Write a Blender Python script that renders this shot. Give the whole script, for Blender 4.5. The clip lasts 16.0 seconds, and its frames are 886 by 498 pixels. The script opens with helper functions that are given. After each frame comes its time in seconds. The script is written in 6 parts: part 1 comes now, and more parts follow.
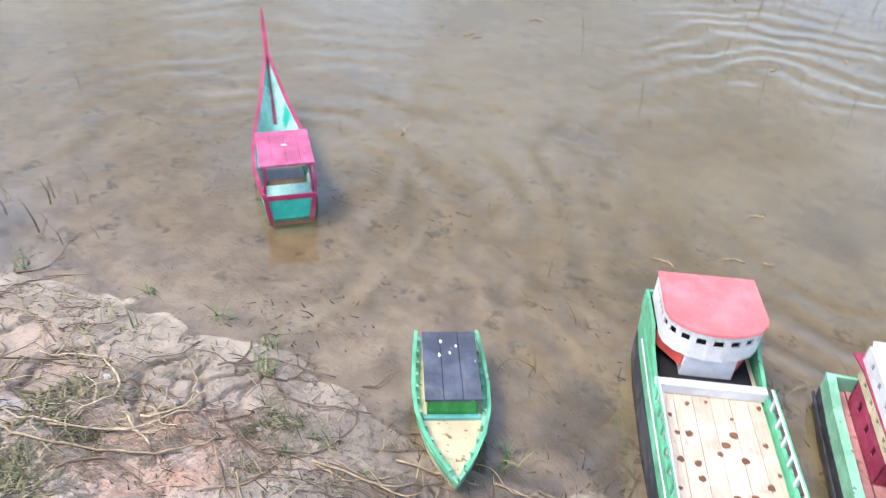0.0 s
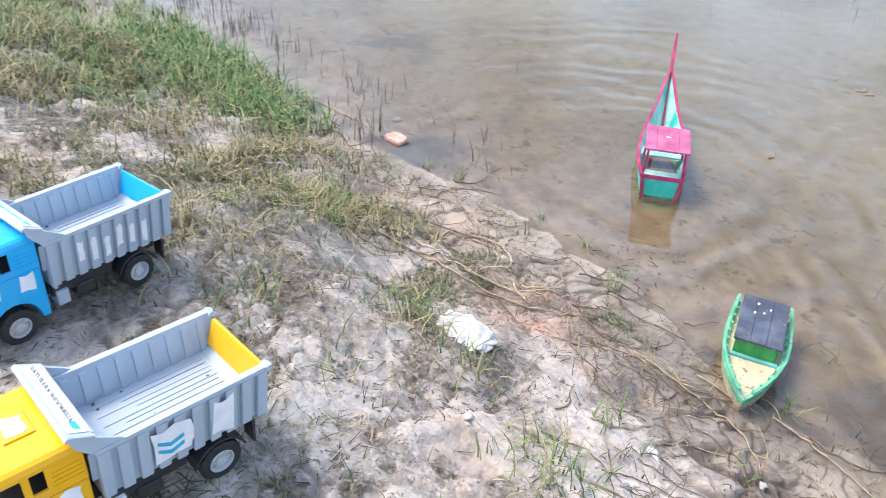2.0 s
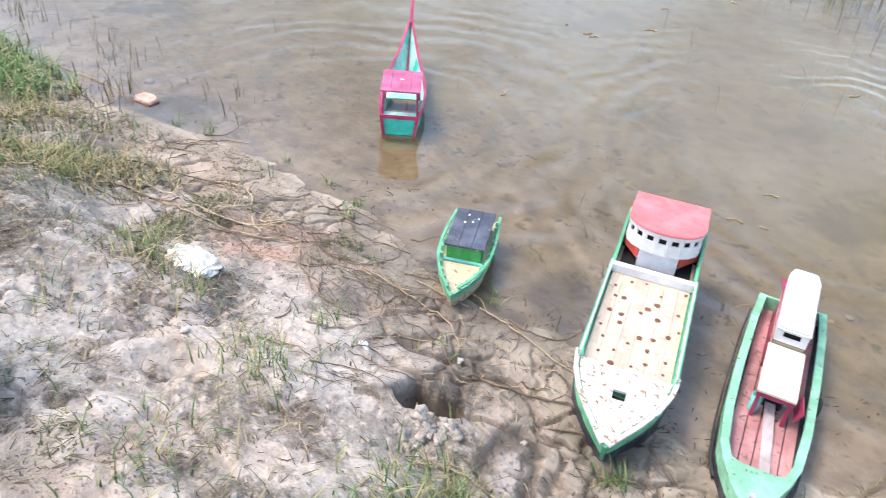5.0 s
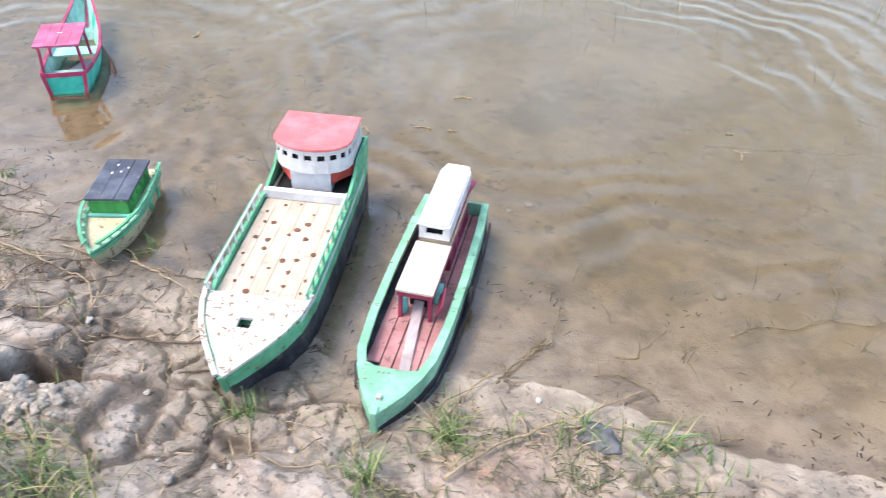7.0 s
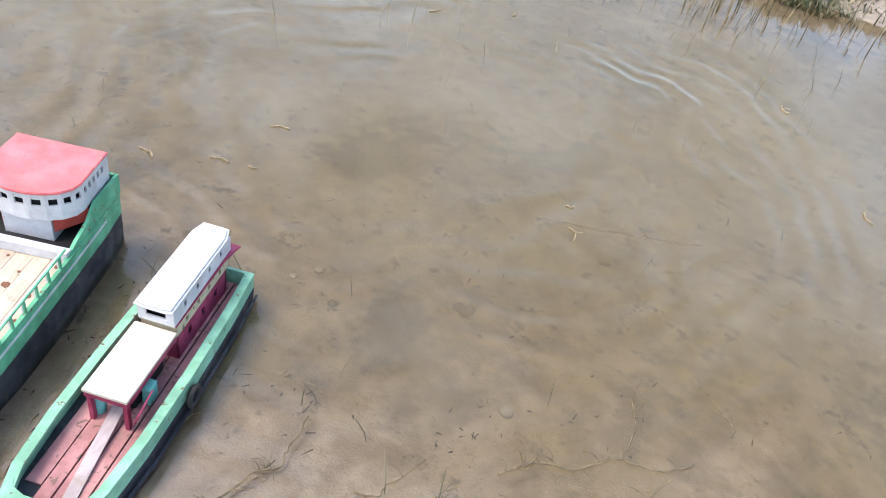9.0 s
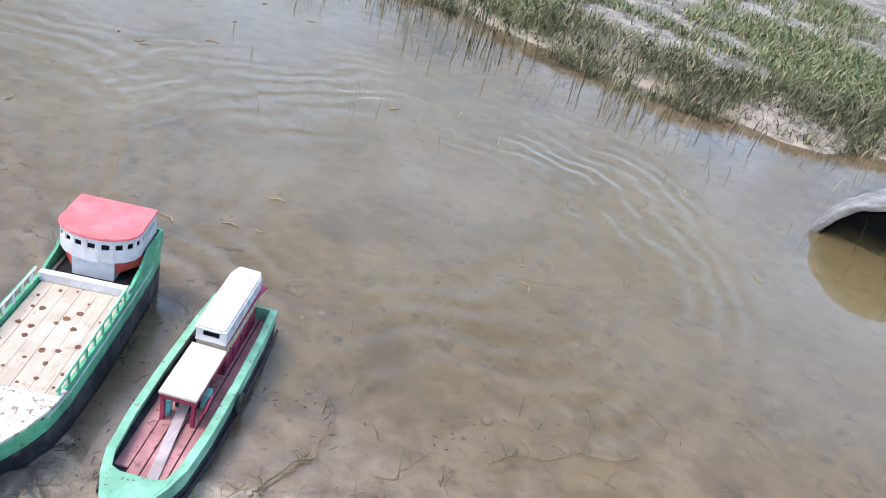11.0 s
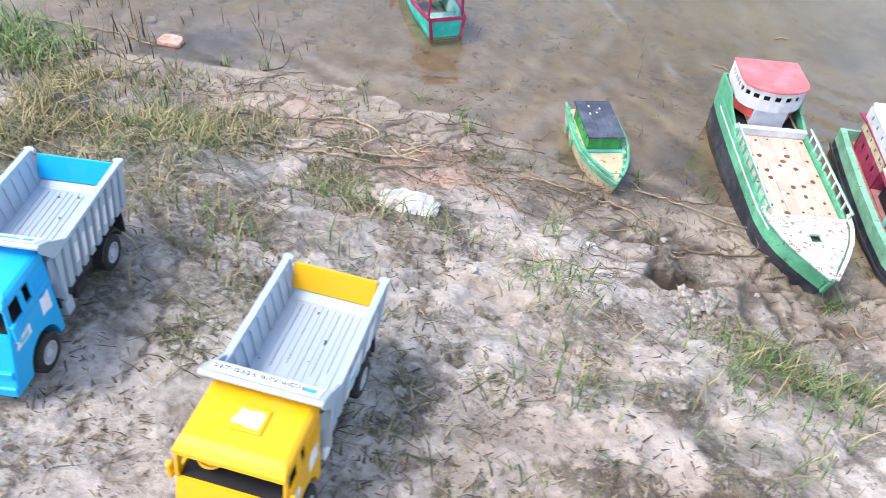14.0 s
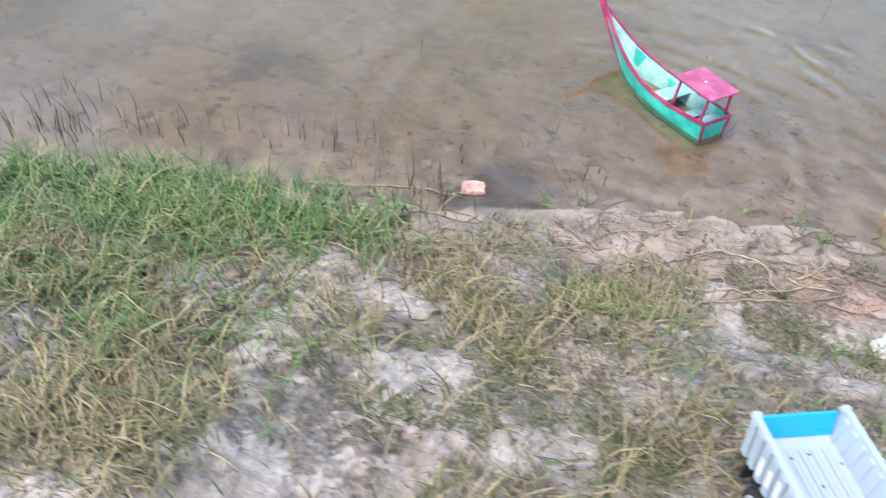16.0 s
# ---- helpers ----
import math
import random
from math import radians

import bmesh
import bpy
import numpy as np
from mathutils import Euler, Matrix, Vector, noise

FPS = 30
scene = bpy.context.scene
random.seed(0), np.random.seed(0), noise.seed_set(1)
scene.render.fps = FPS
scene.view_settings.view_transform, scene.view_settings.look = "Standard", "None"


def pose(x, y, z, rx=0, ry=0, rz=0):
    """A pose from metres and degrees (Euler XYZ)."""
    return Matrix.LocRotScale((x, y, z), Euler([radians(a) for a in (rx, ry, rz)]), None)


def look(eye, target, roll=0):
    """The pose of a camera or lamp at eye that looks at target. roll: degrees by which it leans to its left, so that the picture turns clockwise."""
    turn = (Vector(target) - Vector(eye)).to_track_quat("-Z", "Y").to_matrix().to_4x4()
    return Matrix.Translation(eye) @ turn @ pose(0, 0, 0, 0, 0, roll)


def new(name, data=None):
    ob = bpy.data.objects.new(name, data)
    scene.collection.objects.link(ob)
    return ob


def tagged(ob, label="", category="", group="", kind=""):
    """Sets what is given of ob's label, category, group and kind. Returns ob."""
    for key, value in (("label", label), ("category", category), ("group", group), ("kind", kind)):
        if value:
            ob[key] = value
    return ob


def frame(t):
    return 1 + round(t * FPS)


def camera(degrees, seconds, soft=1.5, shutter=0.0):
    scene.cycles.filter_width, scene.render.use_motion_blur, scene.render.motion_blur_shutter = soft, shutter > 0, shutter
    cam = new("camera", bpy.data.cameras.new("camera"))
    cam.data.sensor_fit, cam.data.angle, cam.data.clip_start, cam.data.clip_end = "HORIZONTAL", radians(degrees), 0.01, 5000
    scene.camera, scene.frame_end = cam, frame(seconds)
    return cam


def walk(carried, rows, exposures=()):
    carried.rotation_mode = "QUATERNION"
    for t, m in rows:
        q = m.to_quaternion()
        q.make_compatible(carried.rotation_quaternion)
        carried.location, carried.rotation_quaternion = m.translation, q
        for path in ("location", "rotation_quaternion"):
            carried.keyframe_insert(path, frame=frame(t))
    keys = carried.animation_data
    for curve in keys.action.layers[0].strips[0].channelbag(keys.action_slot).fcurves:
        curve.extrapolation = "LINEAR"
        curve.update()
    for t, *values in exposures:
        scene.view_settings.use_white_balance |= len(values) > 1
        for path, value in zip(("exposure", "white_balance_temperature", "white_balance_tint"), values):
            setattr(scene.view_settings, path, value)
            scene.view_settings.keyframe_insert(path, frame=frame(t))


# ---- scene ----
cam = camera(59.3, 16.0, 0.8, 0.25)
PATH = [
    (0, (-0.131, 0.92, 1.13), (-0.999, 2.245, -0.091), 3.6),
    (0.5, (-0.061, 0.854, 1.159), (-1.175, 2.1, 0.061), 5.6),
    (1, (0.031, 0.755, 1.153), (-1.166, 1.876, 0.008), 5.9),
    (1.5, (0.131, 0.601, 1.169), (-1.182, 1.555, 0.002), 4.1),
    (2, (0.206, 0.518, 1.212), (-1.243, 1.263, 0.052), 2.3),
    (2.5, (0.254, 0.527, 1.231), (-1.261, 1.158, 0.087), 3.1),
    (3, (0.268, 0.556, 1.242), (-1.247, 1.142, 0.075), 3.8),
    (3.2, (0.28, 0.564, 1.241), (-1.218, 1.171, 0.063), 4.0),
    (5.3, (0.539, 0.648, 1.221), (-0.587, 1.784, 0.02), 5.2),
    (5.5, (0.544, 0.66, 1.215), (-0.523, 1.83, -0.007), 5.3),
    (6, (0.545, 0.771, 1.173), (-0.37, 2.0, -0.113), 4.7),
    (6.5, (0.652, 0.865, 1.158), (-0.238, 2.092, -0.148), 2.8),
    (7, (0.864, 1.016, 1.145), (-0.062, 2.263, -0.114), 2.1),
    (7.5, (0.944, 1.146, 1.108), (0.023, 2.436, -0.111), 2.1),
    (8, (0.987, 1.301, 1.13), (0.107, 2.616, -0.093), 4.4),
    (8.5, (0.935, 1.458, 1.141), (0.133, 2.777, -0.132), 8.7),
    (9, (0.906, 1.496, 1.151), (0.146, 2.839, -0.121), 12.8),
    (9.2, (0.901, 1.484, 1.165), (0.15, 2.854, -0.082), 14.2),
    (11.3, (0.975, 1.008, 1.236), (0.282, 2.588, 0.226), 15.0),
    (11.5, (0.937, 0.954, 1.232), (0.249, 2.534, 0.216), 14.6),
    (12, (0.75, 0.664, 1.25), (0.041, 2.174, 0.147), 13.4),
    (12.5, (0.557, 0.529, 1.258), (-0.208, 1.937, 0.061), 11.6),
    (13, (0.348, 0.422, 1.273), (-0.457, 1.744, 0.007), 9.0),
    (13.5, (0.083, 0.186, 1.298), (-0.678, 1.437, -0.065), 6.8),
    (14, (-0.149, 0.014, 1.307), (-0.82, 1.266, -0.102), 6.3),
    (14.5, (-0.41, -0.13, 1.356), (-0.995, 1.166, -0.05), 6.2),
    (15, (-0.733, -0.244, 1.386), (-1.257, 1.082, -0.016), 5.1),
    (15.5, (-1.104, -0.273, 1.4), (-1.548, 1.101, 0.015), 5.2),
    (16, (-1.545, -0.284, 1.437), (-1.916, 1.107, 0.049), 6.2),
]
# the film camera's own brightening and warming: seconds, stops, kelvin, tint
EXPOSURE = [(0, 1.5, 6750, 10), (1.5, 1.56, 6700, 10), (3, 1.5, 6950, 10), (6, 1.62, 6950, 10), (8.5, 1.5, 6950, 10), (11.5, 1.32, 6400, 10), (13, 1.6, 6700, 10), (14.5, 1.4, 6600, 10), (16, 1.4, 6500, 10)]
walk(cam, [(t, look(eye, target, roll)) for t, eye, target, roll in PATH], EXPOSURE)


# world and light: bright, thinly overcast day
world = bpy.data.worlds.new("world")
scene.world = world
world.use_nodes = True
wnt = world.node_tree
sky = wnt.nodes.new("ShaderNodeTexSky")
sky.sky_type, sky.sun_disc, sky.sun_elevation, sky.sun_rotation = "NISHITA", False, radians(58), radians(215)
sky.air_density, sky.dust_density = 1.0, 2.1
bg = wnt.nodes["Background"]
bg.inputs[1].default_value = 0.15
# thin broken cloud over the whole sky
cloud = wnt.nodes.new("ShaderNodeTexNoise")
cloud.inputs["Scale"].default_value, cloud.inputs["Detail"].default_value = 5.0, 6
wnt.links.new(wnt.nodes.new("ShaderNodeTexCoord").outputs["Generated"], cloud.inputs["Vector"])
veil = wnt.nodes.new("ShaderNodeMapRange")
for key, v in zip(("From Min", "From Max", "To Min", "To Max"), (0.35, 0.68, 0.7, 1.5)):
    veil.inputs[key].default_value = v
wnt.links.new(cloud.outputs["Fac"], veil.inputs["Value"])
clouded = wnt.nodes.new("ShaderNodeVectorMath")
clouded.operation = "SCALE"
wnt.links.new(sky.outputs[0], clouded.inputs[0])
wnt.links.new(veil.outputs["Result"], clouded.inputs[3])
wnt.links.new(clouded.outputs[0], bg.inputs[0])
sun = new("sun", bpy.data.lights.new("sun", "SUN"))
sun.data.energy, sun.data.angle, sun.data.color = 0.95, radians(20), (1.0, 0.97, 0.93)
sun.matrix_world = look((-0.62 * 5, -0.57 * 5, 8.0), (0, 0, 0))


# ---- materials ----
class Nodes:
    """A small wrapper round one material's node tree."""

    def __init__(self, name, rough=0.6, metal=0.0, spec=0.5):
        self.m = bpy.data.materials.new(name)
        self.m.use_nodes = True
        self.t = self.m.node_tree
        self.b = self.t.nodes["Principled BSDF"]
        self.b.inputs["Roughness"].default_value = rough
        self.b.inputs["Metallic"].default_value = metal
        self.b.inputs["Specular IOR Level"].default_value = spec
        self.co = self.t.nodes.new("ShaderNodeTexCoord").outputs["Object"]
        self.geo = self.t.nodes.new("ShaderNodeNewGeometry")
        self.pos = self.geo.outputs["Position"]

    def link(self, a, b):
        self.t.links.new(a, b)

    def noise(self, scale, detail=4, co=None, rough=0.6, dist=0.0):
        n = self.t.nodes.new("ShaderNodeTexNoise")
        n.inputs["Scale"].default_value, n.inputs["Detail"].default_value = scale, detail
        n.inputs["Roughness"].default_value, n.inputs["Distortion"].default_value = rough, dist
        self.link(co or self.co, n.inputs["Vector"])
        return n.outputs["Fac"]

    def stretch(self, co, s):
        n = self.t.nodes.new("ShaderNodeMapping")
        n.inputs["Scale"].default_value = s
        self.link(co, n.inputs["Vector"])
        return n.outputs["Vector"]

    def voronoi(self, scale, co=None, feature="DISTANCE_TO_EDGE"):
        n = self.t.nodes.new("ShaderNodeTexVoronoi")
        n.feature = feature
        n.inputs["Scale"].default_value = scale
        self.link(co or self.co, n.inputs["Vector"])
        return n.outputs["Distance"]

    def ramp(self, fac, a, b, lo=0.0, hi=1.0):
        n = self.t.nodes.new("ShaderNodeMapRange")
        n.interpolation_type = "SMOOTHSTEP"
        for key, v in zip(("From Min", "From Max", "To Min", "To Max"), (a, b, lo, hi)):
            n.inputs[key].default_value = v
        self.link(fac, n.inputs["Value"])
        return n.outputs["Result"]

    def math(self, op, a, b):
        n = self.t.nodes.new("ShaderNodeMath")
        n.operation = op
        for k, v in enumerate((a, b)):
            if isinstance(v, (int, float)):
                n.inputs[k].default_value = v
            else:
                self.link(v, n.inputs[k])
        return n.outputs[0]

    def mix(self, fac, a, b, mode="MIX"):
        n = self.t.nodes.new("ShaderNodeMix")
        n.data_type, n.blend_type = "RGBA", mode
        for k, v in ((0, fac), (6, a), (7, b)):
            if isinstance(v, (int, float)):
                n.inputs[k].default_value = v
            elif isinstance(v, tuple):
                n.inputs[k].default_value = (*v, 1)
            else:
                self.link(v, n.inputs[k])
        return n.outputs[2]

    def color(self, c):
        if isinstance(c, tuple):
            self.b.inputs["Base Color"].default_value = (*c, 1)
        else:
            self.link(c, self.b.inputs["Base Color"])
        return self

    def rough(self, r):
        self.link(r, self.b.inputs["Roughness"])
        return self

    def bump(self, h, strength=0.4, distance=0.004):
        n = self.t.nodes.new("ShaderNodeBump")
        n.inputs["Strength"].default_value, n.inputs["Distance"].default_value = strength, distance
        self.link(h, n.inputs["Height"])
        self.link(n.outputs["Normal"], self.b.inputs["Normal"])
        return self

    def rnd(self):
        return self.t.nodes.new("ShaderNodeObjectInfo").outputs["Random"]


def paint(name, col, under=(0.16, 0.11, 0.07), wear=0.36, rough=0.55, fade=1.35):
    """Hand-brushed paint on wood: faded patches, chips down to the wood, brush grain."""
    n = Nodes(name, rough)
    big = n.ramp(n.noise(14, 5), 0.35, 0.7)
    pale = tuple(min(0.92, c * fade + 0.03) for c in col)
    deep = tuple(c * 0.78 for c in col)
    base = n.mix(big, deep, pale)
    grain = n.noise(60, 5, n.stretch(n.co, (6, 0.6, 6)))
    base = n.mix(n.ramp(grain, 0.3, 0.75, 0.0, 0.35), base, deep)
    chip = n.ramp(n.noise(75, 6, rough=0.65), wear - 0.05, wear, 1.0, 0.0)
    dirt = n.ramp(n.noise(26, 7, dist=0.6), 0.56, 0.78, 0.0, 0.35)
    base = n.mix(dirt, base, (0.3, 0.25, 0.18))
    n.color(n.mix(chip, base, under))
    n.rough(n.ramp(big, 0, 1, rough + 0.12, rough - 0.12))
    return n.bump(n.math("ADD", grain, n.math("MULTIPLY", chip, -0.7)), 0.35, 0.002).m


def plastic(name, col, rough=0.33, dirt=0.16):
    n = Nodes(name, rough)
    d = n.ramp(n.noise(24, 7, dist=0.4), 0.5, 0.8, 0.0, dirt)
    n.color(n.mix(d, n.mix(n.noise(8, 3), tuple(c * 0.92 for c in col), tuple(min(0.95, c * 1.06) for c in col)), (0.36, 0.3, 0.24)))
    n.rough(n.ramp(n.noise(40, 5), 0.3, 0.8, rough - 0.06, rough + 0.2))
    return n.bump(n.noise(220, 3), 0.05, 0.001).m


def plain(name, col, rough=0.7, vary=0.25, scale=50):
    n = Nodes(name, rough)
    n.color(n.mix(n.ramp(n.noise(scale, 5), 0.3, 0.7), tuple(c * (1 - vary) for c in col), tuple(min(0.95, c * (1 + vary)) for c in col)))
    return n.bump(n.noise(scale * 4, 4), 0.3, 0.002).m


def wood(name, col, rough=0.65):
    n = Nodes(name, rough)
    co = n.stretch(n.co, (9, 0.7, 9))
    g = n.noise(22, 6, co, dist=0.8)
    tone = n.mix(n.rnd(), tuple(c * 0.82 for c in col), tuple(min(0.9, c * 1.15) for c in col))
    c = n.mix(n.ramp(g, 0.35, 0.75, 0.0, 0.55), tone, tuple(c * 0.55 for c in col))
    c = n.mix(n.ramp(n.noise(11, 6, dist=0.4), 0.45, 0.7, 0, 0.55), c, tuple(min(0.85, v * 1.25 + 0.06) for v in col))
    c = n.mix(n.ramp(n.noise(42, 7, rough=0.7), 0.55, 0.68, 0, 0.6), c, (0.30, 0.235, 0.18))
    n.color(c)
    return n.bump(g, 0.4, 0.0015).m


def blades(name, a, b, c):
    n = Nodes(name, 0.6)
    r = n.geo.outputs["Random Per Island"]
    col = n.mix(n.ramp(r, 0.0, 0.6), a, b)
    n.color(n.mix(n.ramp(r, 0.62, 0.95), col, c))
    n.b.inputs["Specular IOR Level"].default_value = 0.3
    return n.m


def earth_material():
    n = Nodes("mud", 0.85)
    p = n.pos
    attr = n.t.nodes.new("ShaderNodeAttribute")
    attr.attribute_name = "earth"
    sep = n.t.nodes.new("ShaderNodeSeparateColor")
    n.link(attr.outputs["Color"], sep.inputs[0])
    red, grey, bed = sep.outputs[0], sep.outputs[1], sep.outputs[2]
    big = n.noise(2.6, 6, p, dist=0.4)
    mid = n.noise(12, 8, p, dist=0.15)
    fine = n.noise(70, 6, p)
    split = n.t.nodes.new("ShaderNodeAttribute")
    split.attribute_name = "split"
    cut = n.t.nodes.new("ShaderNodeSeparateColor")
    n.link(split.outputs["Color"], cut.inputs[0])
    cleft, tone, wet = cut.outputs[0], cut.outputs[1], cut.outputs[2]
    patch = n.noise(7, 7, p, rough=0.62, dist=0.25)
    dry = n.math("SUBTRACT", 1.0, bed)
    # clay: beige to pinkish, each plate with a tone of its own
    pale = n.mix(n.ramp(patch, 0.36, 0.62), (0.22, 0.172, 0.132), (0.48, 0.41, 0.35))
    pale = n.mix(n.ramp(tone, 0.0, 1.0, 0.0, 0.5), pale, (0.52, 0.475, 0.43))
    pink = n.mix(n.ramp(fine, 0.35, 0.7), (0.31, 0.215, 0.165), (0.46, 0.35, 0.285))
    c = n.mix(n.ramp(big, 0.47, 0.66, 0.0, 0.55), pale, pink)
    c = n.mix(n.math("MULTIPLY", red, n.ramp(mid, 0.3, 0.6, 0.35, 1.0)), c, n.mix(n.ramp(fine, 0.3, 0.7), (0.31, 0.15, 0.092), (0.50, 0.30, 0.21)))
    c = n.mix(n.math("MULTIPLY", grey, n.ramp(mid, 0.3, 0.62, 0.25, 1.0)), c, n.mix(n.ramp(fine, 0.3, 0.7), (0.14, 0.128, 0.112), (0.40, 0.38, 0.355)))
    crust = n.math("MULTIPLY", attr.outputs["Alpha"], n.ramp(n.noise(7, 5, p), 0.32, 0.5))
    c = n.mix(n.math("MULTIPLY", crust, 0.75), c, n.mix(n.ramp(fine, 0.3, 0.7), (0.50, 0.435, 0.38), (0.69, 0.62, 0.555)))
    # mats of dead plants, crumbs and dark flecks
    mat = n.math("MULTIPLY", n.ramp(n.noise(5.5, 7, p, dist=0.2), 0.475, 0.54), n.ramp(n.noise(50, 7, p, rough=0.78), 0.43, 0.53))
    mat = n.math("MULTIPLY", n.math("MULTIPLY", mat, dry), n.math("SUBTRACT", 1.0, n.math("MULTIPLY", crust, 0.9)))
    c = n.mix(n.math("MULTIPLY", mat, 0.85), c, n.mix(n.ramp(fine, 0.35, 0.65), (0.085, 0.068, 0.045), (0.20, 0.165, 0.11)))
    worn = n.math("MULTIPLY", n.ramp(n.noise(4.2, 6, p, rough=0.65, dist=0.3), 0.5, 0.62, 0.0, 0.75), n.math("SUBTRACT", dry, n.math("MULTIPLY", crust, 0.6)))
    c = n.mix(worn, c, n.mix(n.ramp(fine, 0.3, 0.7), (0.115, 0.102, 0.08), (0.24, 0.215, 0.178)))
    crumbs = n.math("MULTIPLY", n.ramp(n.noise(95, 5, p, rough=0.7), 0.57, 0.63), n.ramp(n.noise(9, 5, p), 0.45, 0.6))
    c = n.mix(n.math("MULTIPLY", crumbs, 0.75), c, (0.13, 0.10, 0.075))
    flecks = n.ramp(n.voronoi(55, n.stretch(p, (1, 1.7, 1)), "F1"), 0.10, 0.17, 1.0, 0.0)
    flecks = n.math("MULTIPLY", n.math("MULTIPLY", flecks, dry), n.ramp(n.noise(13, 4, p), 0.50, 0.58))
    c = n.mix(n.math("MULTIPLY", flecks, 0.8), c, (0.11, 0.085, 0.065))
    # the sandy bed, then soaked clay along the water
    sand = n.mix(n.ramp(mid, 0.35, 0.65), (0.29, 0.232, 0.175), (0.42, 0.348, 0.27))
    silt = n.ramp(n.noise(2.3, 6, p, rough=0.62), 0.53, 0.64, 0.0, 0.8)
    sand = n.mix(silt, sand, (0.105, 0.088, 0.066))
    sand = n.mix(n.ramp(n.noise(15, 6, p, rough=0.66), 0.57, 0.66, 0.0, 0.75), sand, (0.10, 0.078, 0.055))
    c = n.mix(bed, c, sand)
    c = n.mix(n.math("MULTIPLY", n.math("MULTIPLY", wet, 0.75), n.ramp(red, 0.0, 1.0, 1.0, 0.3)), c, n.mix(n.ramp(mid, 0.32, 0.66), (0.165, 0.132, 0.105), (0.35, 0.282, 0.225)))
    c = n.mix(n.ramp(split.outputs["Alpha"], 0.45, 0.0, 0.0, 0.75), c, n.mix(n.ramp(mid, 0.35, 0.6), (0.33, 0.27, 0.205), (0.50, 0.43, 0.345)))
    # darker patches; in the burrow this colour stands in for shade
    c = n.mix(n.ramp(split.outputs["Alpha"], 0.55, 1.0, 0.0, 0.85), c, n.mix(n.ramp(mid, 0.35, 0.65), (0.075, 0.063, 0.052), (0.16, 0.132, 0.105)))
    # darker brown along the clefts, stronger where they are cut deeper
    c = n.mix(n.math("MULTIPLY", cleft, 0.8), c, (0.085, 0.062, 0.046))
    n.color(c)
    n.rough(n.ramp(n.math("MAXIMUM", bed, wet), 0.0, 1.0, 0.9, 0.5))
    h = n.math("ADD", n.math("MULTIPLY", mid, 0.7), n.math("MULTIPLY", n.math("MULTIPLY", fine, 0.4), n.math("ADD", dry, 0.5)))
    h = n.math("ADD", h, n.math("MULTIPLY", n.math("ADD", cleft, flecks), -0.6))
    h = n.math("ADD", h, n.math("MULTIPLY", n.noise(190, 5, p), 0.2))
    h = n.math("ADD", h, n.math("MULTIPLY", n.math("ADD", crumbs, mat), 0.25))
    return n.bump(h, 0.9, 0.013).m


